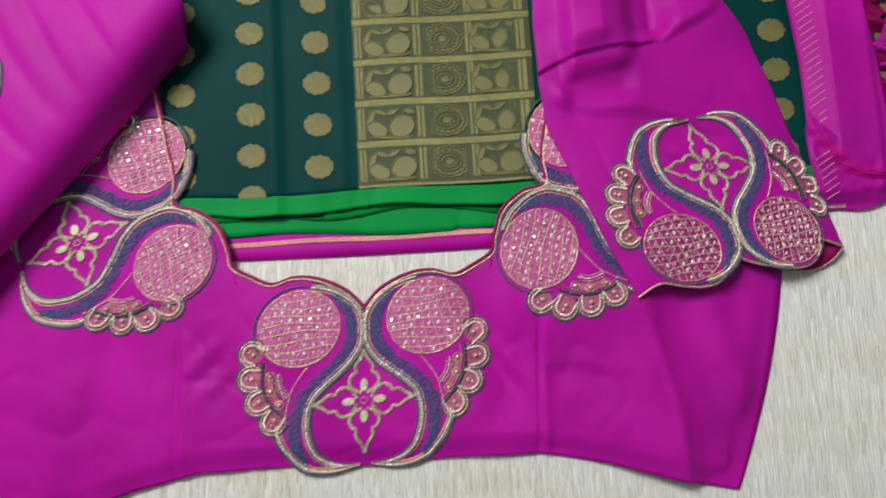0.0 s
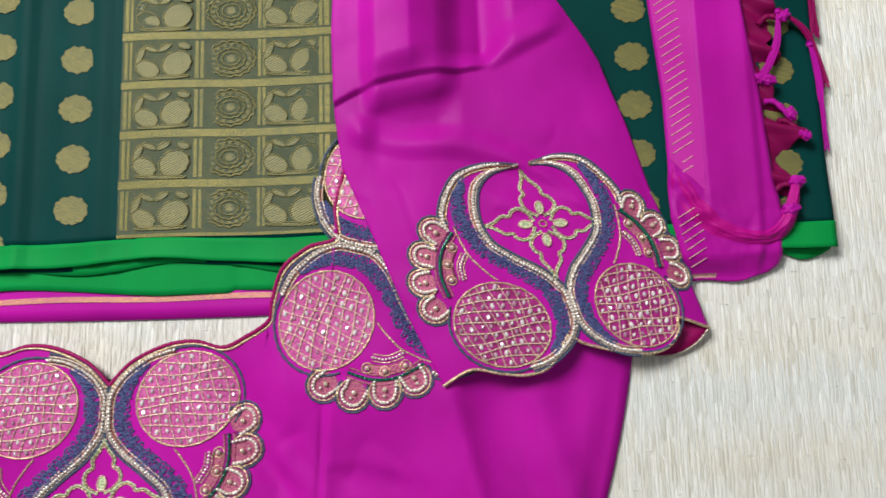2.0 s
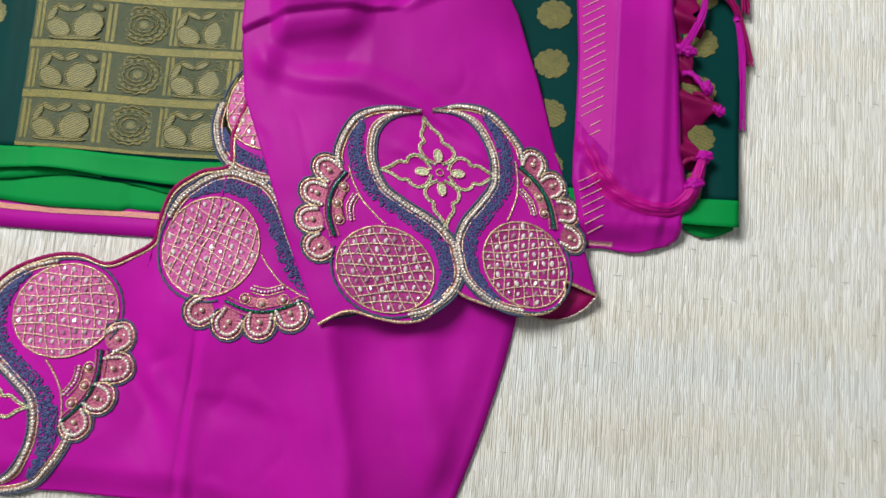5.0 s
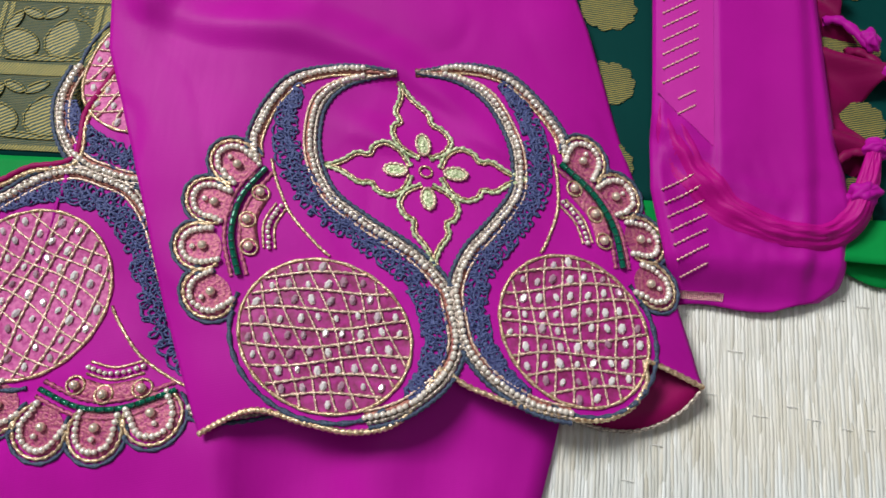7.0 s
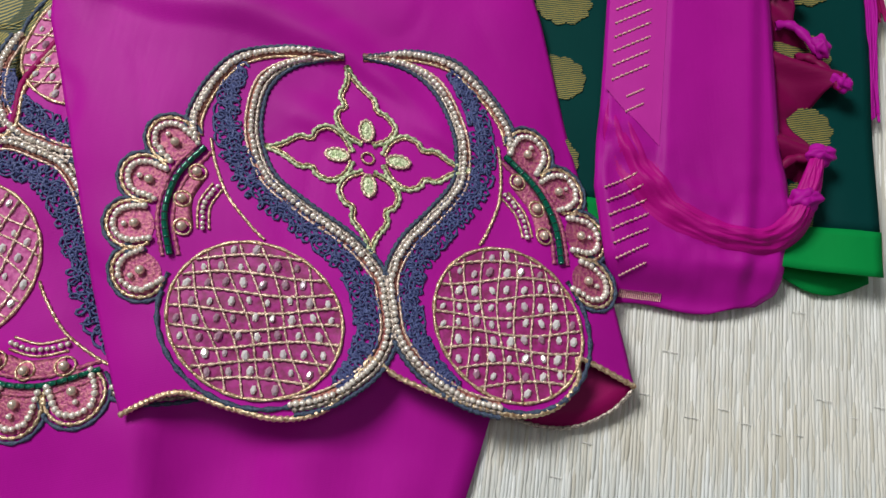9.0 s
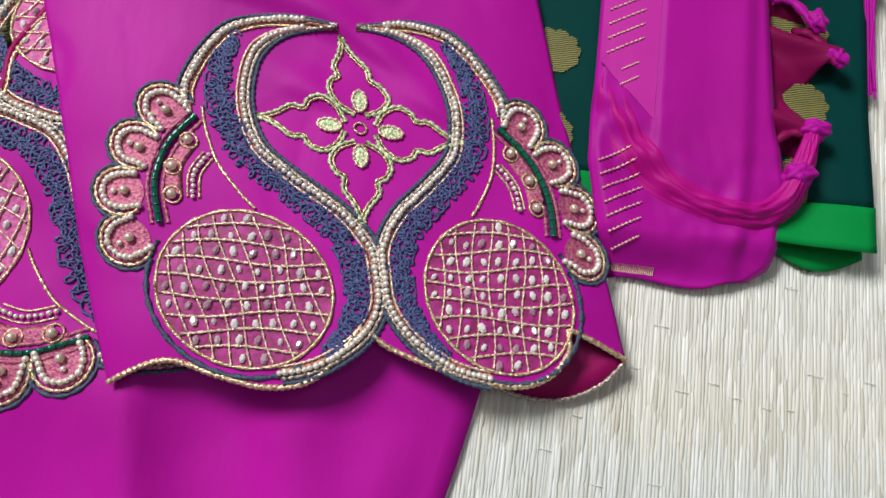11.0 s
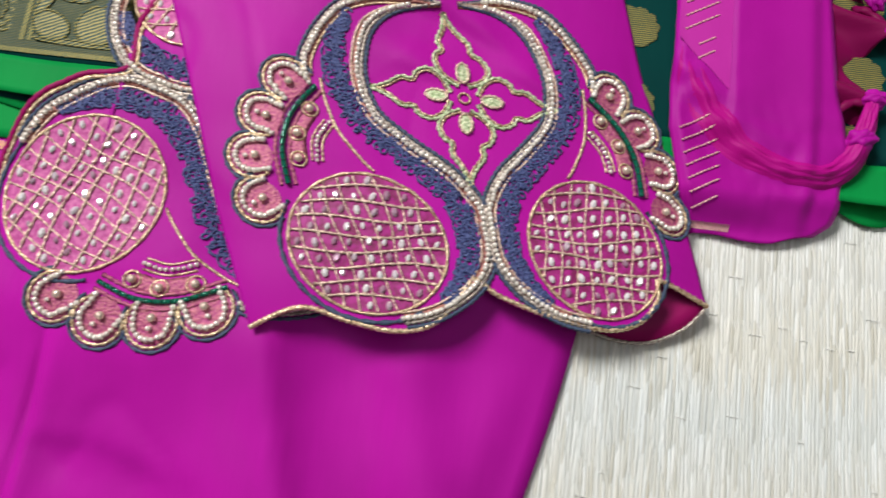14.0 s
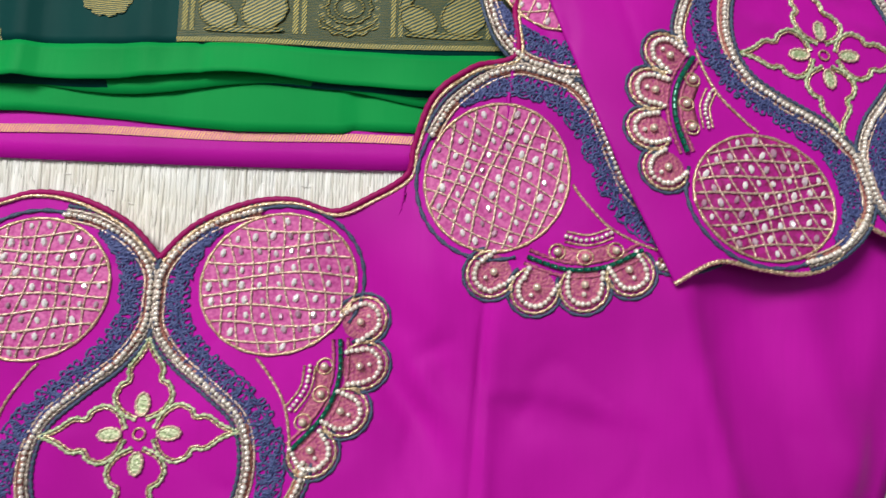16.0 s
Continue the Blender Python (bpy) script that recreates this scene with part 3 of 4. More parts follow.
def body(u, v):
    side = -1 if u < 0.5 else 1
    s = abs(2 * u - 1)
    if s < 0.8:
        top = np.array([np.interp(s / 0.8 * neck_len[-1], neck_len, [q[k] for q in neck_line]) for k in (0, 1)])
    else:
        top = np.array((lerp(0.15, 0.292, (s - 0.8) / 0.2), lerp(0.22, 0.09, (s - 0.8) / 0.2)))
    xb = 0.24 * s
    low = np.array((xb, along(HEM, xb)))
    mid = (low + top) / 2 + np.array((0.024 * s ** 6, 0))
    p = (1 - v) ** 2 * top + 2 * v * (1 - v) * mid + v * v * low
    x = side * p[0] - 0.001
    return x, p[1], body_z(x, p[1])


front = cloth("front", body, 220, 100, MAGENTA, blouse, "magenta silk blouse front with a scalloped neckline")
for side in (-1, 1):
    s = Shape()
    s.tube([(side * x - 0.001, y, body_z(side * x - 0.001, y) + 0.0004) for x, y in even(neck_line, 0.0012)], 0.0011, 6, 0.8, 0.12)
    part("neck_piping", s, CRIMSON, blouse, "rose piping along the neckline")
    s = Shape()
    s.tube([(side * (x + 0.0014) - 0.001, y - 0.0014, body_z(side * x - 0.001, y) + 0.0006) for x, y in even(neck_line, 0.0008)], 0.0007, 5, 0.8, 0.25)
    part("neck_cord", s, GOLD, blouse, "twisted gold cord along the neckline")

# sleeve that lies over the front
LEFT_EDGE = ((-0.02, 0.186), (-0.007, 0.181), (0.030, 0.163), (0.077, 0.1435), (0.114, 0.128), (0.144, 0.1245), (0.186, 0.1235), (0.215, 0.125), (0.30, 0.13))
RIGHT_EDGE = ((-0.02, 0.339), (0.024, 0.323), (0.046, 0.316), (0.066, 0.309), (0.093, 0.2995), (0.118, 0.2915), (0.136, 0.2855), (0.172, 0.2725), (0.185, 0.265), (0.214, 0.247), (0.30, 0.20))
SLEEVE_HEM = ((0.0, -0.005), (0.12, 0.003), (0.21, 0.0008), (0.30, -0.0005), (0.39, 0.0035), (0.47, 0.0145), (0.505, 0.0195), (0.545, 0.015), (0.65, 0.0105), (0.76, 0.009), (0.84, 0.0135), (0.895, 0.0225), (0.90, 0.0275), (1.0, 0.0215))
sleeve_hem_line = spline(SLEEVE_HEM, 6)
under_hem = spline(((0.0, -0.004), (0.15, 0.012), (0.45, 0.026), (0.62, 0.018), (0.75, 0.0085), (0.85, 0.0075), (0.94, 0.013), (1.0, 0.0205)), 8)


ARM_CREASE = ((0.120, 0.1465), (0.125, 0.149), (0.137, 0.155), (0.155, 0.160), (0.171, 0.163), (0.188, 0.165), (0.205, 0.168), (0.225, 0.172))


def sleeve_z(x, y):
    a, b = along(LEFT_EDGE, y), along(RIGHT_EDGE, y)
    u = min(1.0, max(0.0, (x - a) / (b - a)))
    z = lerp(0.0200, 0.0100, u) - 0.003 * abs(2 * u - 1) ** 8 + 0.003 * smooth(0.10, 0.14, y) + 0.003 * smooth(0.15, 0.19, y)
    z += crinkle(x, y, 0.0007, 3.0) * smooth(0.16, 0.11, y) + ripple(x, y, 0.0014, 22, 6.0) * smooth(0.09, 0.14, y) + ripple(x, y, 0.0009, 42, 8.0)
    # the crease across the arm: the upper cloth hangs over the lower
    lip = y - along(ARM_CREASE, x)
    z += smooth(0.212, 0.200, x) * (0.0030 * smooth(-0.0016, 0.0006, lip) - 0.0024 * smooth(0.0, 0.03, lip))
    # a flat fold that leans away, from a crisp upright edge
    lean = smooth(-0.001, 0.013, lip) * smooth(0.26, 0.215, y)
    z += lean * (0.0060 * smooth(0.130, 0.1672, x) - 0.0180 * min(1.0, max(0.0, (x - 0.1675) / 0.038)) + 0.0125 * smooth(0.2045, 0.226, x))
    # the dent below it
    dent = y - 0.1465 - 0.26 * (x - 0.165)
    z += 0.0062 * smooth(0.138, 0.150, x) * smooth(0.196, 0.180, x) * (smooth(-0.020, -0.004, lip) * smooth(-0.007, 0.005, dent) - 0.6 * math.exp(-((dent + 0.012) / 0.012) ** 2))
    # short soft creases among the embroidery
    for cx, cy, slope, half in ((0.236, 0.106, -0.50, 0.014), (0.258, 0.0885, -0.45, 0.010), (0.221, 0.0875, -0.25, 0.012)):
        f = y - cy - slope * (x - cx)
        z += 0.0016 * math.exp(-((x - cx) / half) ** 2) * (smooth(-0.004, 0.002, f) - smooth(0.002, 0.012, f))
    # softer creases towards the outer edge and above the cuff
    g = y - 0.172 - 0.50 * (x - 0.214)
    z += 0.0036 * smooth(0.206, 0.218, x) * smooth(0.258, 0.240, x) * (smooth(-0.006, 0.003, g) - smooth(0.004, 0.022, g))
    h = y - 0.124 + 0.17 * (x - 0.16) + 0.002 * math.sin(x * 90)
    z += 0.0030 * smooth(0.128, 0.14, x) * smooth(0.235, 0.215, x) * (smooth(-0.006, 0.004, h) - smooth(0.004, 0.018, h))
    return z


def hem_at(line, u):
    return float(np.interp(u, [q[0] for q in line], [q[1] for q in line]))


def sleeve_top(u, v):
    y = lerp(0.30, hem_at(sleeve_hem_line, u), v)
    x = lerp(along(LEFT_EDGE, y), along(RIGHT_EDGE, y), u)
    return x, y, sleeve_z(x, y)


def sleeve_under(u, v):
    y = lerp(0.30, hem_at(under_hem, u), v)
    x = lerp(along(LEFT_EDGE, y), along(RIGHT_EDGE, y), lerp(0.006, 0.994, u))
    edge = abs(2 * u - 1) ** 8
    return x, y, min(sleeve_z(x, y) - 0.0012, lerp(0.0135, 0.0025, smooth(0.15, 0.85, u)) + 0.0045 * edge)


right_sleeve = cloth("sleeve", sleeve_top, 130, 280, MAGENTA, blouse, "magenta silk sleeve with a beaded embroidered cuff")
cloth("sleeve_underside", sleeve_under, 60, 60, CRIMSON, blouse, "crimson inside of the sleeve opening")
s = Shape()
s.tube([sleeve_top(u, 1.0) for u in np.linspace(0, 1, 260)], 0.00085, 6, 0.9, 0.25)
part("hem_cord", s, GOLD, right_sleeve, "gold cord along the scalloped hem")
s = Shape()
s.tube([sleeve_under(u, 1.0) for u in np.linspace(0.55, 1, 90)], 0.0006, 5, 0.9, 0.3)
part("under_hem_cord", s, ANTIQUE, right_sleeve)


# the other sleeve, folded up higher
def left_sleeve_z(x, y):
    r = np.dot(np.array((x + 0.17, y - 0.12)), (-0.76, 0.65))
    return 0.012 + 0.034 * (1 - math.exp(-max(0.0, r + 0.004) / 0.007)) + ripple(x, y, 0.004, 13, 9.0) - 0.007 * max(0.0, 0.25 - abs(noise.noise(Vector((x * 26 + y * 14, y * 8, 2.0))))) * smooth(0.0, 0.03, r)


def left_sleeve(u, v):
    edge = np.array([np.interp(v, (0.0, 0.28, 0.34, 0.40, 1.0), c) for c in ((-0.150, -0.116, -0.106, -0.112, -0.262), (0.275, 0.222, 0.202, 0.182, 0.012))])
    p = edge + np.array((-0.76, 0.65)) * 0.15 * u
    return p[0], p[1], left_sleeve_z(p[0], p[1])


other_sleeve = cloth("sleeve", left_sleeve, 60, 110, MAGENTA, blouse, "magenta silk sleeve folded up in soft creases")
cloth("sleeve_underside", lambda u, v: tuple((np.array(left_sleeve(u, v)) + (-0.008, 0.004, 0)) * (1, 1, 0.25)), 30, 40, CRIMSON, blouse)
s = Shape()
s.tube([np.array(left_sleeve(0.0, v)) + (0.0004, 0.0004, 0.0006) for v in np.linspace(0.02, 0.33, 70)], 0.0010, 6, 0.9, 0.2)
part("shoulder_cord", s, GOLD, other_sleeve, "gold cord along the shoulder edge")


# ---- embroidery ----
INNER = ((0.034, 0.996), (0.19, 0.985), (0.303, 0.918), (0.357, 0.794), (0.366, 0.670), (0.328, 0.548), (0.222, 0.445), (0.100, 0.345), (0.026, 0.240), (0.014, 0.140), (0.022, 0.040), (0.085, -0.055), (0.190, -0.128), (0.265, -0.156), (0.33, -0.168))
OUTER = ((0.034, 0.998), (0.220, 1.022), (0.379, 0.982), (0.478, 0.885), (0.540, 0.773), (0.548, 0.700))
FILL = ((0.37, 0.955, 0.015), (0.425, 0.86, 0.036), (0.445, 0.75, 0.046), (0.425, 0.62, 0.052), (0.355, 0.515, 0.060), (0.245, 0.415, 0.056), (0.145, 0.315, 0.050), (0.085, 0.215, 0.046), (0.076, 0.12, 0.042), (0.090, 0.03, 0.036), (0.135, -0.05, 0.028), (0.19, -0.10, 0.012))
GOLD_EDGE = ((0.500, 0.690), (0.492, 0.60), (0.462, 0.49), (0.395, 0.385), (0.36, 0.345))
DISC = (0.413, 0.090, 0.262, 0.245)
SCALLOPS = ((0.605, 0.668), (0.700, 0.535), (0.752, 0.380), (0.740, 0.222))
GREEN_ARC = ((0.515, 0.655), (0.612, 0.545), (0.655, 0.42), (0.648, 0.285))
PEARL_ARC = ((0.490, 0.520), (0.535, 0.455), (0.545, 0.375))
BIG = ((0.545, 0.565), (0.598, 0.472), (0.604, 0.378))


def shifted(line, off):
    """A plane line moved sideways."""
    p = np.array(line)
    way = np.gradient(p, axis=0)
    way /= np.linalg.norm(way, axis=1)[:, None] + 1e-12
    return p + np.stack((-way[:, 1], way[:, 0]), 1) * off


def tapered(line, off):
    """A plane line moved sideways, less and less towards its first point, so that rows meet in a tip."""
    p, q = np.array(line), shifted(line, off)
    k = np.clip(np.arange(len(p)) / 16.0, 0.0, 1.0)[:, None]
    return p + (q - p) * k


def motif(parent, A, U, V, zfun, squeeze=1.0, single=False, seed=1, sides=(1, -1), lobe=(-0.03, -0.055), bloom=(0.0, 0.0), lean=0.0, spin=0.0, net=None):
    """A pair of paisleys round a four-petalled flower. A: where they touch; V: towards their tips; U: across."""
    A, U, V = (np.array(q, float) for q in (A, U, V))
    rng = random.Random(seed)
    size = float(np.linalg.norm(V))

    def at(side, u, v, h):
        x, y = A + U * (u * (1 if side > 0 else -squeeze)) + V * v
        return np.array((x, y, zfun(x, y) + h))

    def line(side, pts, h, gap=0.008):
        return [at(side, q[0], q[1], h) for q in even([q[:2] for q in pts], gap)]

    class Cords:
        """Makes one part for each cord that is laid."""

        def __init__(self, name, material, label=""):
            self.name, self.material, self.label = name, material, label

        def tube(self, pts, *rest):
            s = Shape()
            s.tube(pts, *rest)
            part(self.name, s, self.material, parent, self.label)

    gold, antique, dark = Cords("gold_outline", GOLD), Cords("antique_outline", ANTIQUE), Cords("blue_outline", DARK_BLUE)
    pale, copper = Cords("pale_gold_outline", PALE_GOLD), Cords("copper_ground", COPPER)
    mint = Cords("petal_outline", MINT, "pale green petal outline")
    pearls, big, stones, bugles = [], [], [], []
    jitter = lambda q: np.array((rng.gauss(0, 0.00011), rng.gauss(0, 0.00011), rng.gauss(0, 0.00008))) + q
    for side in sides:
        blue, rose, lattice = Shape(), Shape(), Shape()
        inner, outer = spline(INNER, 8), spline(OUTER, 8)
        # copper ground under the rows of pearls
        copper.tube(line(side, tapered(inner, 0.004), 0.0001), 0.0014, 6, 0.25, 0.1)
        copper.tube(line(side, tapered(outer, -0.006), 0.0001), 0.0014, 6, 0.25, 0.1)
        pale.tube(line(side, tapered(inner, 0.021), 0.0003), 0.00045, 5, 0.9, 0.3)
        antique.tube(line(side, tapered(inner, -0.015), 0.0003), 0.00075, 5, 0.8, 0.3)
        dark.tube(line(side, tapered(inner, -0.030), 0.0003), 0.00070, 5, 0.8, 0.35)
        gold.tube(line(side, shifted(outer, -0.020)[4:], 0.0003), 0.00045, 5, 0.9, 0.3)
        antique.tube(line(side, tapered(outer, 0.013), 0.0003), 0.00070, 5, 0.8, 0.3)
        dark.tube(line(side, tapered(outer, 0.028), 0.0003), 0.00065, 5, 0.8, 0.35)
        pearls += [(at(side, *q, 0.0010), 0.00104) for q in even(inner[6:], 0.0186)]
        pearls += [(at(side, *q, 0.0010), 0.00104) for q in even(outer[5:], 0.0186)]
        gold.tube(line(side, spline(GOLD_EDGE, 8), 0.0003), 0.00050, 5, 0.9, 0.3)
        # meandering blue stitches between the pearl rows
        mid = even(spline(FILL, 10), 0.004)
        centre = np.array(mid)
        for track in (-0.8, -0.4, 0.0, 0.4, 0.8):
            normal = shifted(centre[:, :2], 1.0) - centre[:, :2]
            t, pts, curl = rng.random() * 6, [], rng.choice((-1, 1))
            for i in range(len(centre)):
                t += curl * (0.75 + 0.35 * math.sin(i * 0.23 + track * 9))
                if rng.random() < 0.04:
                    curl = -curl
                w = max(0.0, centre[i, 2] - 0.012)
                q = centre[i, :2] + normal[i] * (track * w) + 0.0175 * np.array((math.cos(t), math.sin(t)))
                pts.append(at(side, q[0], q[1], 0.0003 + 0.0002 * math.sin(t * 1.3)))
            blue.tube(pts, 0.00043, 4, 0.9, 0.4)
        # disc with a gold lattice and a stone in each mesh
        cu, cv, ru, rv = DISC
        ring = [(cu + ru * math.cos(a), cv + rv * math.sin(a)) for a in np.linspace(0, 2 * math.pi, 61)]
        rose.patch(lambda r, a: at(side, cu + ru * r * math.cos(a), cv + rv * r * math.sin(a), 0.00035), 8, 40)
        gold.tube([at(side, *q, 0.0004) for q in ring], 0.00055, 5, 0.9, 0.3)
        rim = [(cu + (ru + 0.028) * math.cos(a), cv + (rv + 0.028) * math.sin(a)) for a in np.linspace(-2.1, 0.55, 40)]
        dark.tube([at(side, *q, 0.0003) for q in rim], 0.00075, 5, 0.8, 0.35)
        rows = 8
        for i in range(1, rows + 1):
            c = -1 + 2 * i / (rows + 1)
            for slant in (0, 1):
                pts = []
                for t in np.linspace(-1, 1, 57):
                    a, b = (t, c + 0.05 * math.sin(3 * t + i)) if slant == 0 else (c + 0.16 * t + 0.04 * math.sin(4 * t + i), t)
                    if a * a + b * b < 0.98:
                        pts.append(at(side, cu + ru * a, cv + rv * b, 0.0007))
                if len(pts) > 2:
                    lattice.tube(pts, 0.00044 if slant == 0 else 0.00034, 5, 0.9, 0.45)
        for i in range(-1, rows + 1):
            for j in range(rows + 1):
                b = -1 + 2 * (j + 0.5) / (rows + 1)
                a = -1 + 2 * (i + 0.5) / (rows + 1) + 0.16 * b
                if a * a + b * b < 0.86:
                    stones.append((at(side, cu + ru * a + rng.uniform(-0.006, 0.006), cv + rv * b + rng.uniform(-0.006, 0.006), 0.0007), 0.00130 * rng.uniform(0.75, 1.2)))
        # scalloped border
        for n, (su, sv) in enumerate(SCALLOPS):
            su, sv = su + lobe[0], sv + lobe[1]
            peach = Shape()
            out = math.atan2(sv - 0.42, su - 0.42)
            arc = lambda r, spread, n=24: [(su + r * math.cos(out + t), sv + r * math.sin(out + t)) for t in np.linspace(-spread, spread, n)]
            peach.fan([at(side, *q, 0.0003) for q in arc(0.070, math.pi * 0.99)], at(side, su, sv, 0.0004), 0.0003)
            dark.tube([at(side, *q, 0.0003) for q in arc(0.093, 1.95)], 0.00060, 5, 0.8, 0.35)
            gold.tube([at(side, *q, 0.0005) for q in arc(0.079, 2.2, 40)], 0.00058, 5, 0.9, 0.4)
            legs = [(su + 0.055 * math.cos(out + 1.6 * s) - 0.05 * math.cos(out), sv + 0.055 * math.sin(out + 1.6 * s) - 0.05 * math.sin(out)) for s in (-1, 1)]
            pearls += [(at(side, *q, 0.0010), 0.00106) for q in even([legs[0]] + arc(0.056, 1.6, 15) + [legs[1]], 0.0172)]
            dx, dy = math.cos(out), math.sin(out)
            big.append((at(side, su - 0.012 * dx, sv - 0.012 * dy, 0.0012), 0.00145))
            pearls.append((at(side, su + 0.021 * dx, sv + 0.021 * dy, 0.0010), 0.0009))
            part("scallop_ground", peach, PEACH, parent)
        peach = Shape()
        arc_pts = [q + 0.3 * np.array(lobe) for q in spline(GREEN_ARC, 8)]
        peach.tube(line(side, shifted(arc_pts, 0.024), 0.0002), 0.0007, 5, 0.6, 0.3)
        peach.tube(line(side, shifted(arc_pts, -0.024), 0.0002), 0.0007, 5, 0.6, 0.3)
        beads = even(arc_pts, 0.027)
        for a, b in zip(beads, beads[1:]):
            bugles.append((at(side, *lerp(a, b, 0.04), 0.0009), at(side, *lerp(a, b, 0.96), 0.0009)))
        peach.tube(line(side, spline([q + 0.3 * np.array(lobe) for q in np.array(BIG)], 6), 0.0001), 0.0030, 6, 0.10)
        part("arc_braid", peach, PEACH, parent)
        part("net_disc", rose, net or ROSE, parent, "rose net patch under the gold lattice")
        part("blue_stitching", blue, BLUE, parent, "meandering blue thread filling")
        part("gold_lattice", lattice, PALE_GOLD, parent)
        pearls += [(at(side, *q, 0.0008), 0.00080) for q in even(spline(PEARL_ARC, 6), 0.0172)]
        for q in [np.array(b) + 0.3 * np.array(lobe) for b in BIG]:
            big.append((at(side, *q, 0.0012), 0.00150))
            gold.tube([at(side, q[0] + 0.027 * math.cos(a), q[1] + 0.027 * math.sin(a), 0.0005) for a in np.linspace(0, 6.28, 13)], 0.0004, 4)
        gold.tube(line(side, shifted(spline(PEARL_ARC, 6), 0.018), 0.0003), 0.0004, 4, 0.9, 0.3)
        gold.tube(line(side, shifted(spline(PEARL_ARC, 6), -0.018), 0.0003), 0.0004, 4, 0.9, 0.3)
    # flower
    spun = lambda a, b: (bloom[0] + a * math.cos(spin) - b * math.sin(spin), 0.625 + bloom[1] + a * math.sin(spin) + b * math.cos(spin))
    petal = ((0.018, 0.045), (0.070, 0.072), (0.098, 0.120), (0.082, 0.166), (0.056, 0.182), (0.058, 0.222), (0.024, 0.272), (0.0, 0.330))
    for k in range(4):
        c, s_ = (1, 0, -1, 0)[k], (0, 1, 0, -1)[k]
        turned = lambda q, m=1: spun(m * q[0] * c + q[1] * s_, q[1] * c - m * q[0] * s_)
        for m in (1, -1):
            if len(sides) < 2:
                continue
            edge = [turned((q[0] + (m * lean * max(0.0, q[1] - 0.12) if k == 0 else 0.0), q[1]), m) for q in spline(petal, 6)]
            mint.tube(line(1, edge, 0.0004), 0.00060, 5, 0.8, 0.45)
            gold.tube(line(1, shifted(edge, 0.011 * m), 0.0004), 0.00042, 4, 0.8, 0.45)
        tip = [turned((0.022 * math.sin(a), 0.098 - 0.038 * math.cos(a))) for a in np.linspace(0, 2 * math.pi, 17)]
        leaf = Shape()
        leaf.fan([at(1, *q, 0.0005) for q in tip[:-1]], at(1, *turned((0, 0.098)), 0.0009), 0.0004)
        part("flower_leaf", leaf, MINT, parent)
        pale.tube([at(1, *q, 0.0006) for q in even(tip, 0.006)], 0.00050, 5, 0.9, 0.4)
    gold.tube([at(1, bloom[0] + 0.02 * math.cos(a), 0.625 + bloom[1] + 0.02 * math.sin(a), 0.0005) for a in np.linspace(0, 6.28, 13)], 0.0004, 4)
    round_bead = Shape()
    round_bead.put(ball(6, 10), np.zeros(3), 1.0)
    round_bead = round_bead.mesh("champagne_bead", CHAMPAGNE)
    for p, rad in big:
        ob = part("champagne_bead", round_bead, None, parent)
        ob.location, ob.scale = p, (rad, rad, rad)
    pearls = [(jitter(q), rad * rng.uniform(0.86, 1.1)) for q, rad in pearls]
    if single:
        bead = Shape()
        bead.put(BALL, np.zeros(3), 1.0)
        bead = bead.mesh("pearl", PEARL)
        stone = Shape()
        stone.put(STONE, np.zeros(3), 1.0)
        stone = stone.mesh("crystal", CRYSTAL, False)
        extra = Shape()
        for n, (p, r) in enumerate(pearls):
            if n >= 300:
                extra.put(BALL, p, r)
                continue
            ob = part("pearl", bead, None, parent)
            ob.location, ob.scale = p, (r, r, r)
        if extra.v:
            part("pearl_filling", extra, PEARL, parent, kind="stuff")
        for p, r in stones:
            ob = part("crystal", stone, None, parent)
            ob.location, ob.scale = p, (r * 0.8, r * 1.2, r)
            ob.rotation_euler = (rng.uniform(-0.3, 0.3), rng.uniform(-0.3, 0.3), rng.uniform(-0.5, 0.5))
        for a, b in bugles:
            s = Shape()
            s.tube([a, lerp(a, b, 0.15), lerp(a, b, 0.85), b], 0.0010, 6)
            part("bugle_bead", s, EMERALD, parent)
    else:
        # beads run on in rows, each row one strand
        strand = Shape()
        for n, (p, r) in enumerate(pearls):
            if strand.v and np.linalg.norm(p - pearls[n - 1][0]) > 0.004:
                part("pearl_strand", strand, PEARL, parent, kind="stuff")
                strand = Shape()
            strand.put(BALL, p, r)
        part("pearl_strand", strand, PEARL, parent, kind="stuff")
        stone = Shape()
        stone.put(STONE, np.zeros(3), 1.0)
        stone = stone.mesh("crystal", CRYSTAL, False)
        for p, r in stones:
            ob = part("crystal", stone, None, parent)
            ob.location, ob.scale = p, (r * 0.8, r * 1.2, r)
            ob.rotation_euler = (rng.uniform(-0.3, 0.3), rng.uniform(-0.3, 0.3), rng.uniform(-0.5, 0.5))
        for a, b in bugles:
            s = Shape()
            s.tube([a, b], 0.00085, 6)
            part("bugle_bead", s, EMERALD, parent)


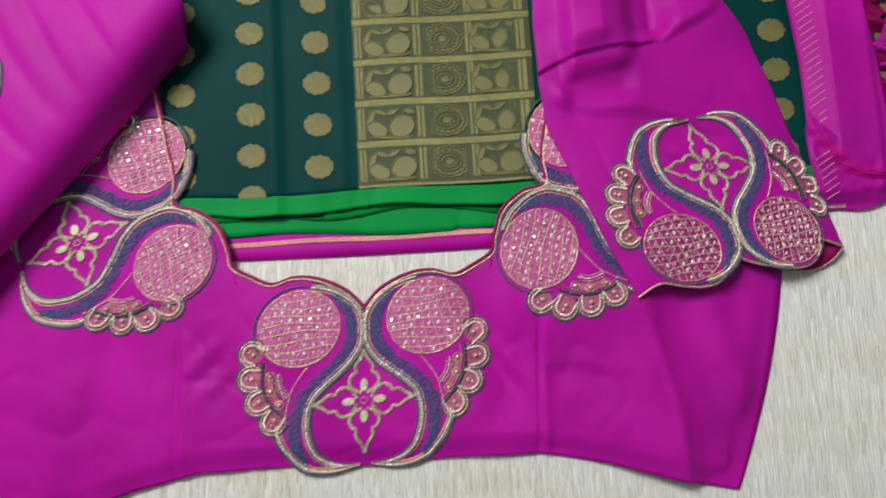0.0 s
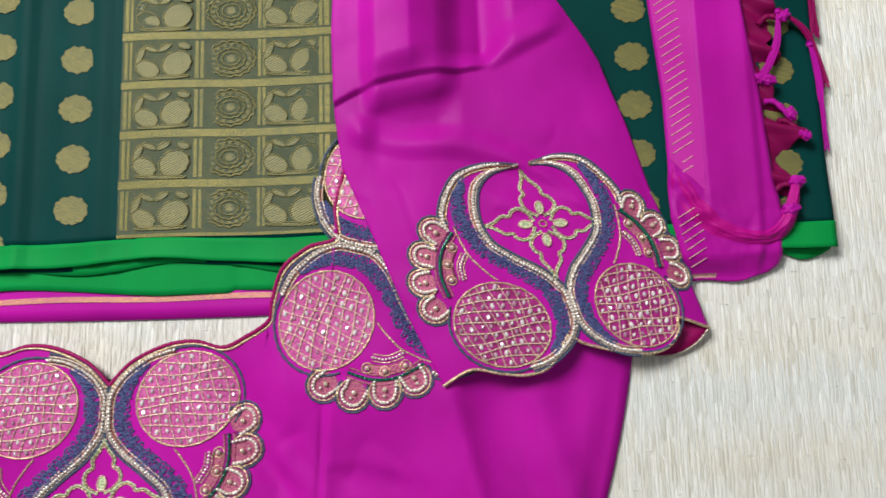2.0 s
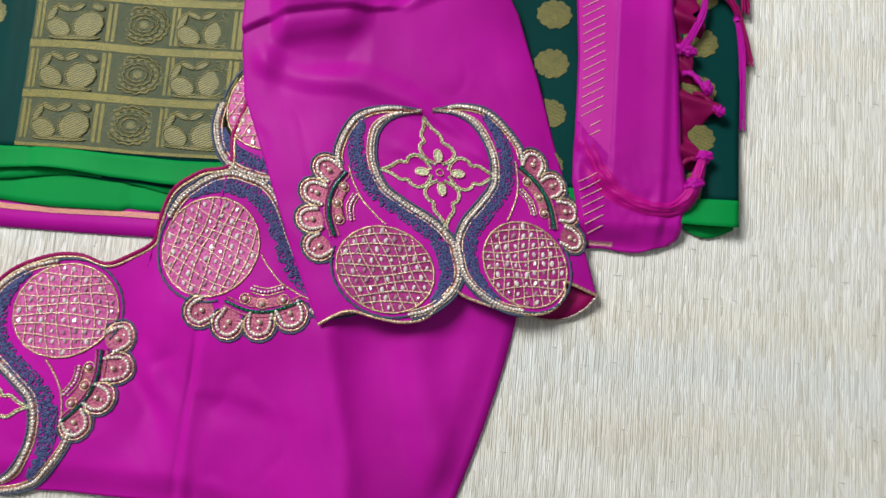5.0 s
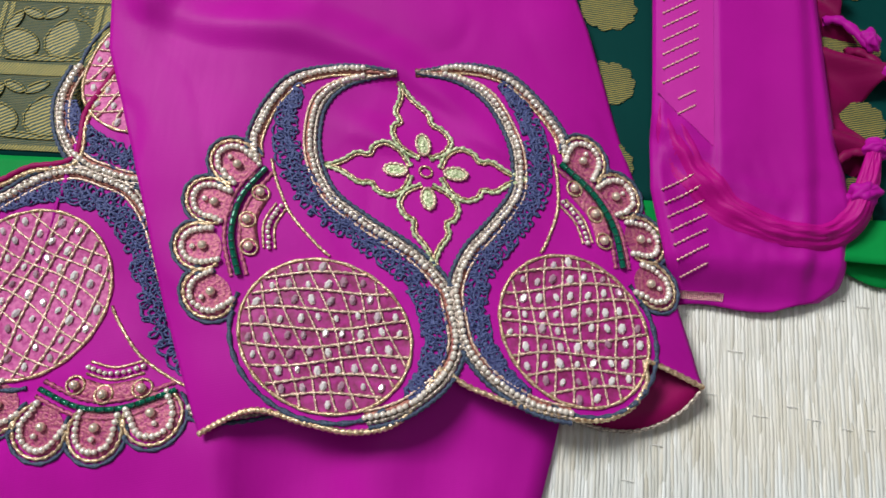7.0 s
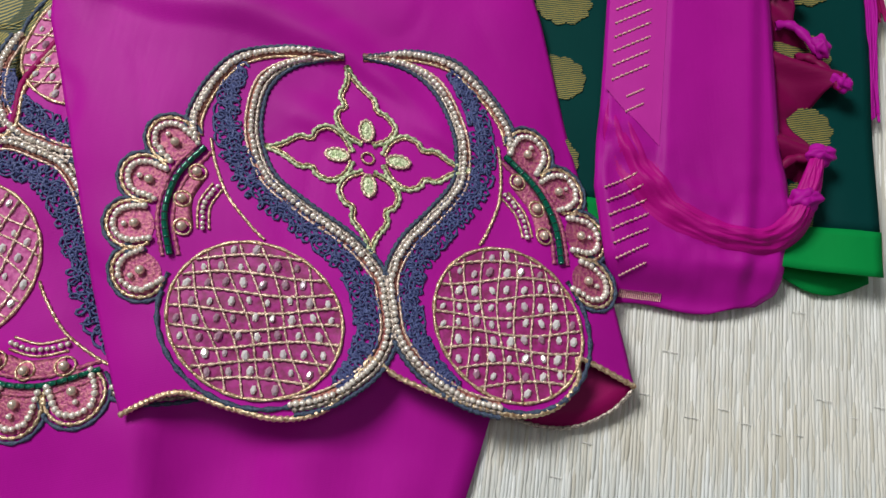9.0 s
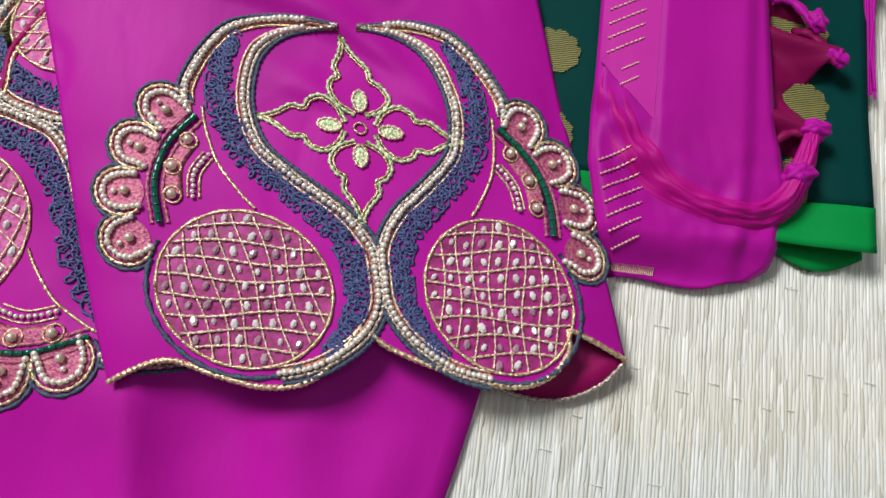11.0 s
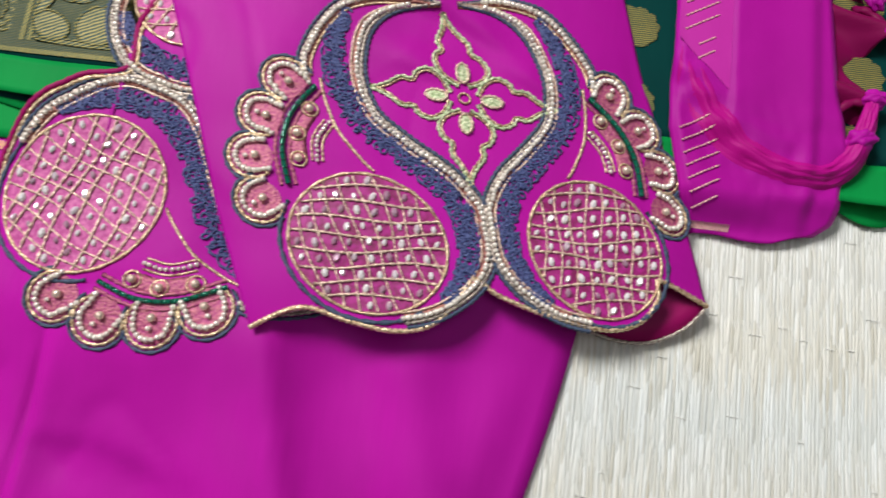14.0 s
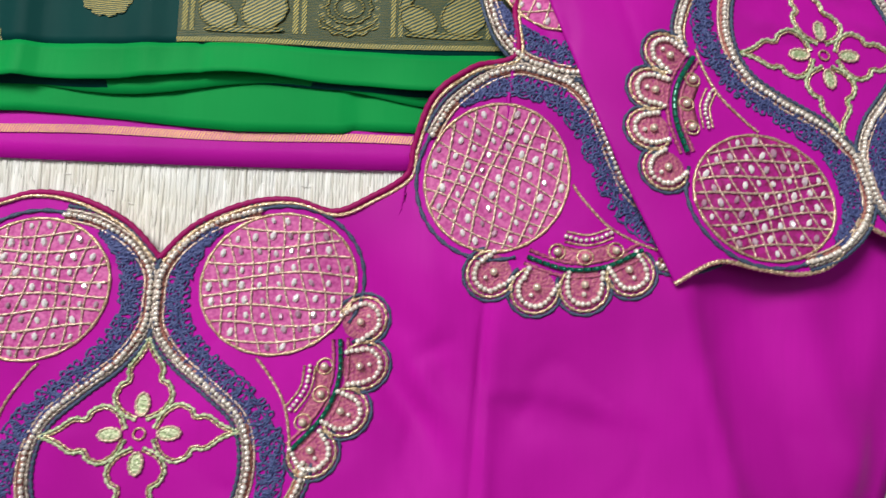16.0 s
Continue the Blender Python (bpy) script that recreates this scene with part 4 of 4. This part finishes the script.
motif(right_sleeve, (0.2535, 0.0225), (-0.0945, -0.011), (-0.0265, 0.0905), sleeve_z, 0.86, True, 3, lobe=(0.012, 0.008), bloom=(0.004, 0.010), lean=0.28, spin=0.098, net=RUBY)
motif(front, (-0.0015, -0.001), (0.1045, 0.005), (-0.004, -0.1025), body_z, 1.0, False, 4, lobe=(-0.03, 0.0), bloom=(0.0, -0.035))
motif(front, (0.1215, 0.074), (-0.030, -0.098), (0.100, -0.026), body_z, 1.0, False, 5, lobe=(0.0, -0.05))
motif(front, (-0.127, 0.077), (0.020, -0.090), (-0.104, -0.037), body_z, 1.0, False, 6)
motif(other_sleeve, (-0.3115, 0.118), (-0.07, 0.06), (0.062, 0.073), left_sleeve_z, 1.0, False, 7)


# ---- knots, fringe and curled ends of the saree ----
def crumple(name, centre, spread, lift, material, seed, parent, label="", turn=0.0):
    """A gathered puff of silk: a closed lump with deep folds running round a knot."""
    s = Shape()
    nu, nv = 36, 18

    def at(u, v):
        a, b = u * 2 * math.pi, v * math.pi
        d = Vector((math.sin(b) * math.cos(a), math.sin(b) * math.sin(a), math.cos(b)))
        r = 1 + 0.30 * noise.noise(d * 1.6 + Vector((seed, 0, 0))) + 0.12 * math.sin(a * 5 + 4 * d.z + seed) * math.sin(b)
        x, y = d.x * spread[0] * r, d.y * spread[1] * r
        c, n = math.cos(turn), math.sin(turn)
        return centre[0] + x * c - y * n, centre[1] + x * n + y * c, centre[2] + d.z * lift * r

    s.grid(at, nu, nv)
    return part(name, s, material, parent, label)


RUFFLE = ((0.078, 0.374), (0.088, 0.371), (0.100, 0.3775), (0.108, 0.369), (0.114, 0.370), (0.126, 0.3835), (0.138, 0.376), (0.150, 0.367), (0.158, 0.367), (0.168, 0.375), (0.180, 0.368), (0.193, 0.377), (0.210, 0.368), (0.228, 0.377), (0.25, 0.368), (0.34, 0.374))


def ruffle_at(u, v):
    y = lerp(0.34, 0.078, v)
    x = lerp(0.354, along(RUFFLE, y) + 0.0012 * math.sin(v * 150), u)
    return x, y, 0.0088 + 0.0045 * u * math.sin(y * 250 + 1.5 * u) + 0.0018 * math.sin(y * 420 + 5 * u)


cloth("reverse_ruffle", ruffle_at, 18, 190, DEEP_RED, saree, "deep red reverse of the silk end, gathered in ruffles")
for x, y, r, seed in ((0.376, 0.137, 0.0040, 1.0), (0.3825, 0.125, 0.0038, 2.0), (0.366, 0.157, 0.0042, 3.0), (0.3755, 0.099, 0.0046, 4.0), (0.371, 0.084, 0.0052, 5.0), (0.377, 0.194, 0.0042, 6.0), (0.3755, 0.228, 0.0042, 7.0)):
    crumple("knot", (x, y, 0.0130), (r * 0.7, r), r * 0.6, MAGENTA, seed, pallu_part, "small knot of magenta silk", 0.4 * seed)
    s = Shape()
    s.tube([(x - 0.013 + 0.013 * t, y + 0.010 * math.sin(seed) * (1 - t) + 0.003 * math.sin(t * 4), 0.0095 + 0.0035 * t) for t in np.linspace(0, 1, 12)], 0.0016, 7, 0.8, 0.2)
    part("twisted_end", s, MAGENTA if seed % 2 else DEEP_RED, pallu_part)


def tassel(start, mid, end, seed, material):
    rng = random.Random(seed)
    s = Shape()
    for k in range(26):
        j = lambda a: np.array((rng.uniform(-a, a), rng.uniform(-a, a), rng.uniform(0, a)))
        s.tube(spline([np.array(start) + j(0.0008), np.array(mid) + j(0.0016), np.array(end) + j(0.0024)], 7), 0.00045, 4)
    s.tube([np.array(start) + (0, 0, 0.0004), lerp(np.array(start), np.array(mid), 0.12) + (0, 0, 0.0004)], 0.0017, 7)
    part("tassel", s, material, pallu_part, "loose tassel of magenta threads")


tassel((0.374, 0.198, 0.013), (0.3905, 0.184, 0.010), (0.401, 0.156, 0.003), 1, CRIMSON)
tassel((0.391, 0.180, 0.010), (0.3965, 0.158, 0.006), (0.3975, 0.120, 0.002), 2, MAGENTA)
tassel((0.374, 0.198, 0.013), (0.372, 0.178, 0.012), (0.3615, 0.157, 0.011), 3, MAGENTA)
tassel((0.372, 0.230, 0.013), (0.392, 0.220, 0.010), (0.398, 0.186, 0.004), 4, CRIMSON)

# the open roll at the saree's lower corner
cloth("rolled_corner", lambda u, v: (lerp(0.3665, 0.3962, u), 0.0630 - 0.0055 * math.sin(u * math.pi) * math.sin(v * math.pi / 2) + 0.02 * (1 - v), 0.0018 + 0.0006 * math.cos(u * 3)), 24, 8, GREEN, saree, "dark inside of the rolled green border")
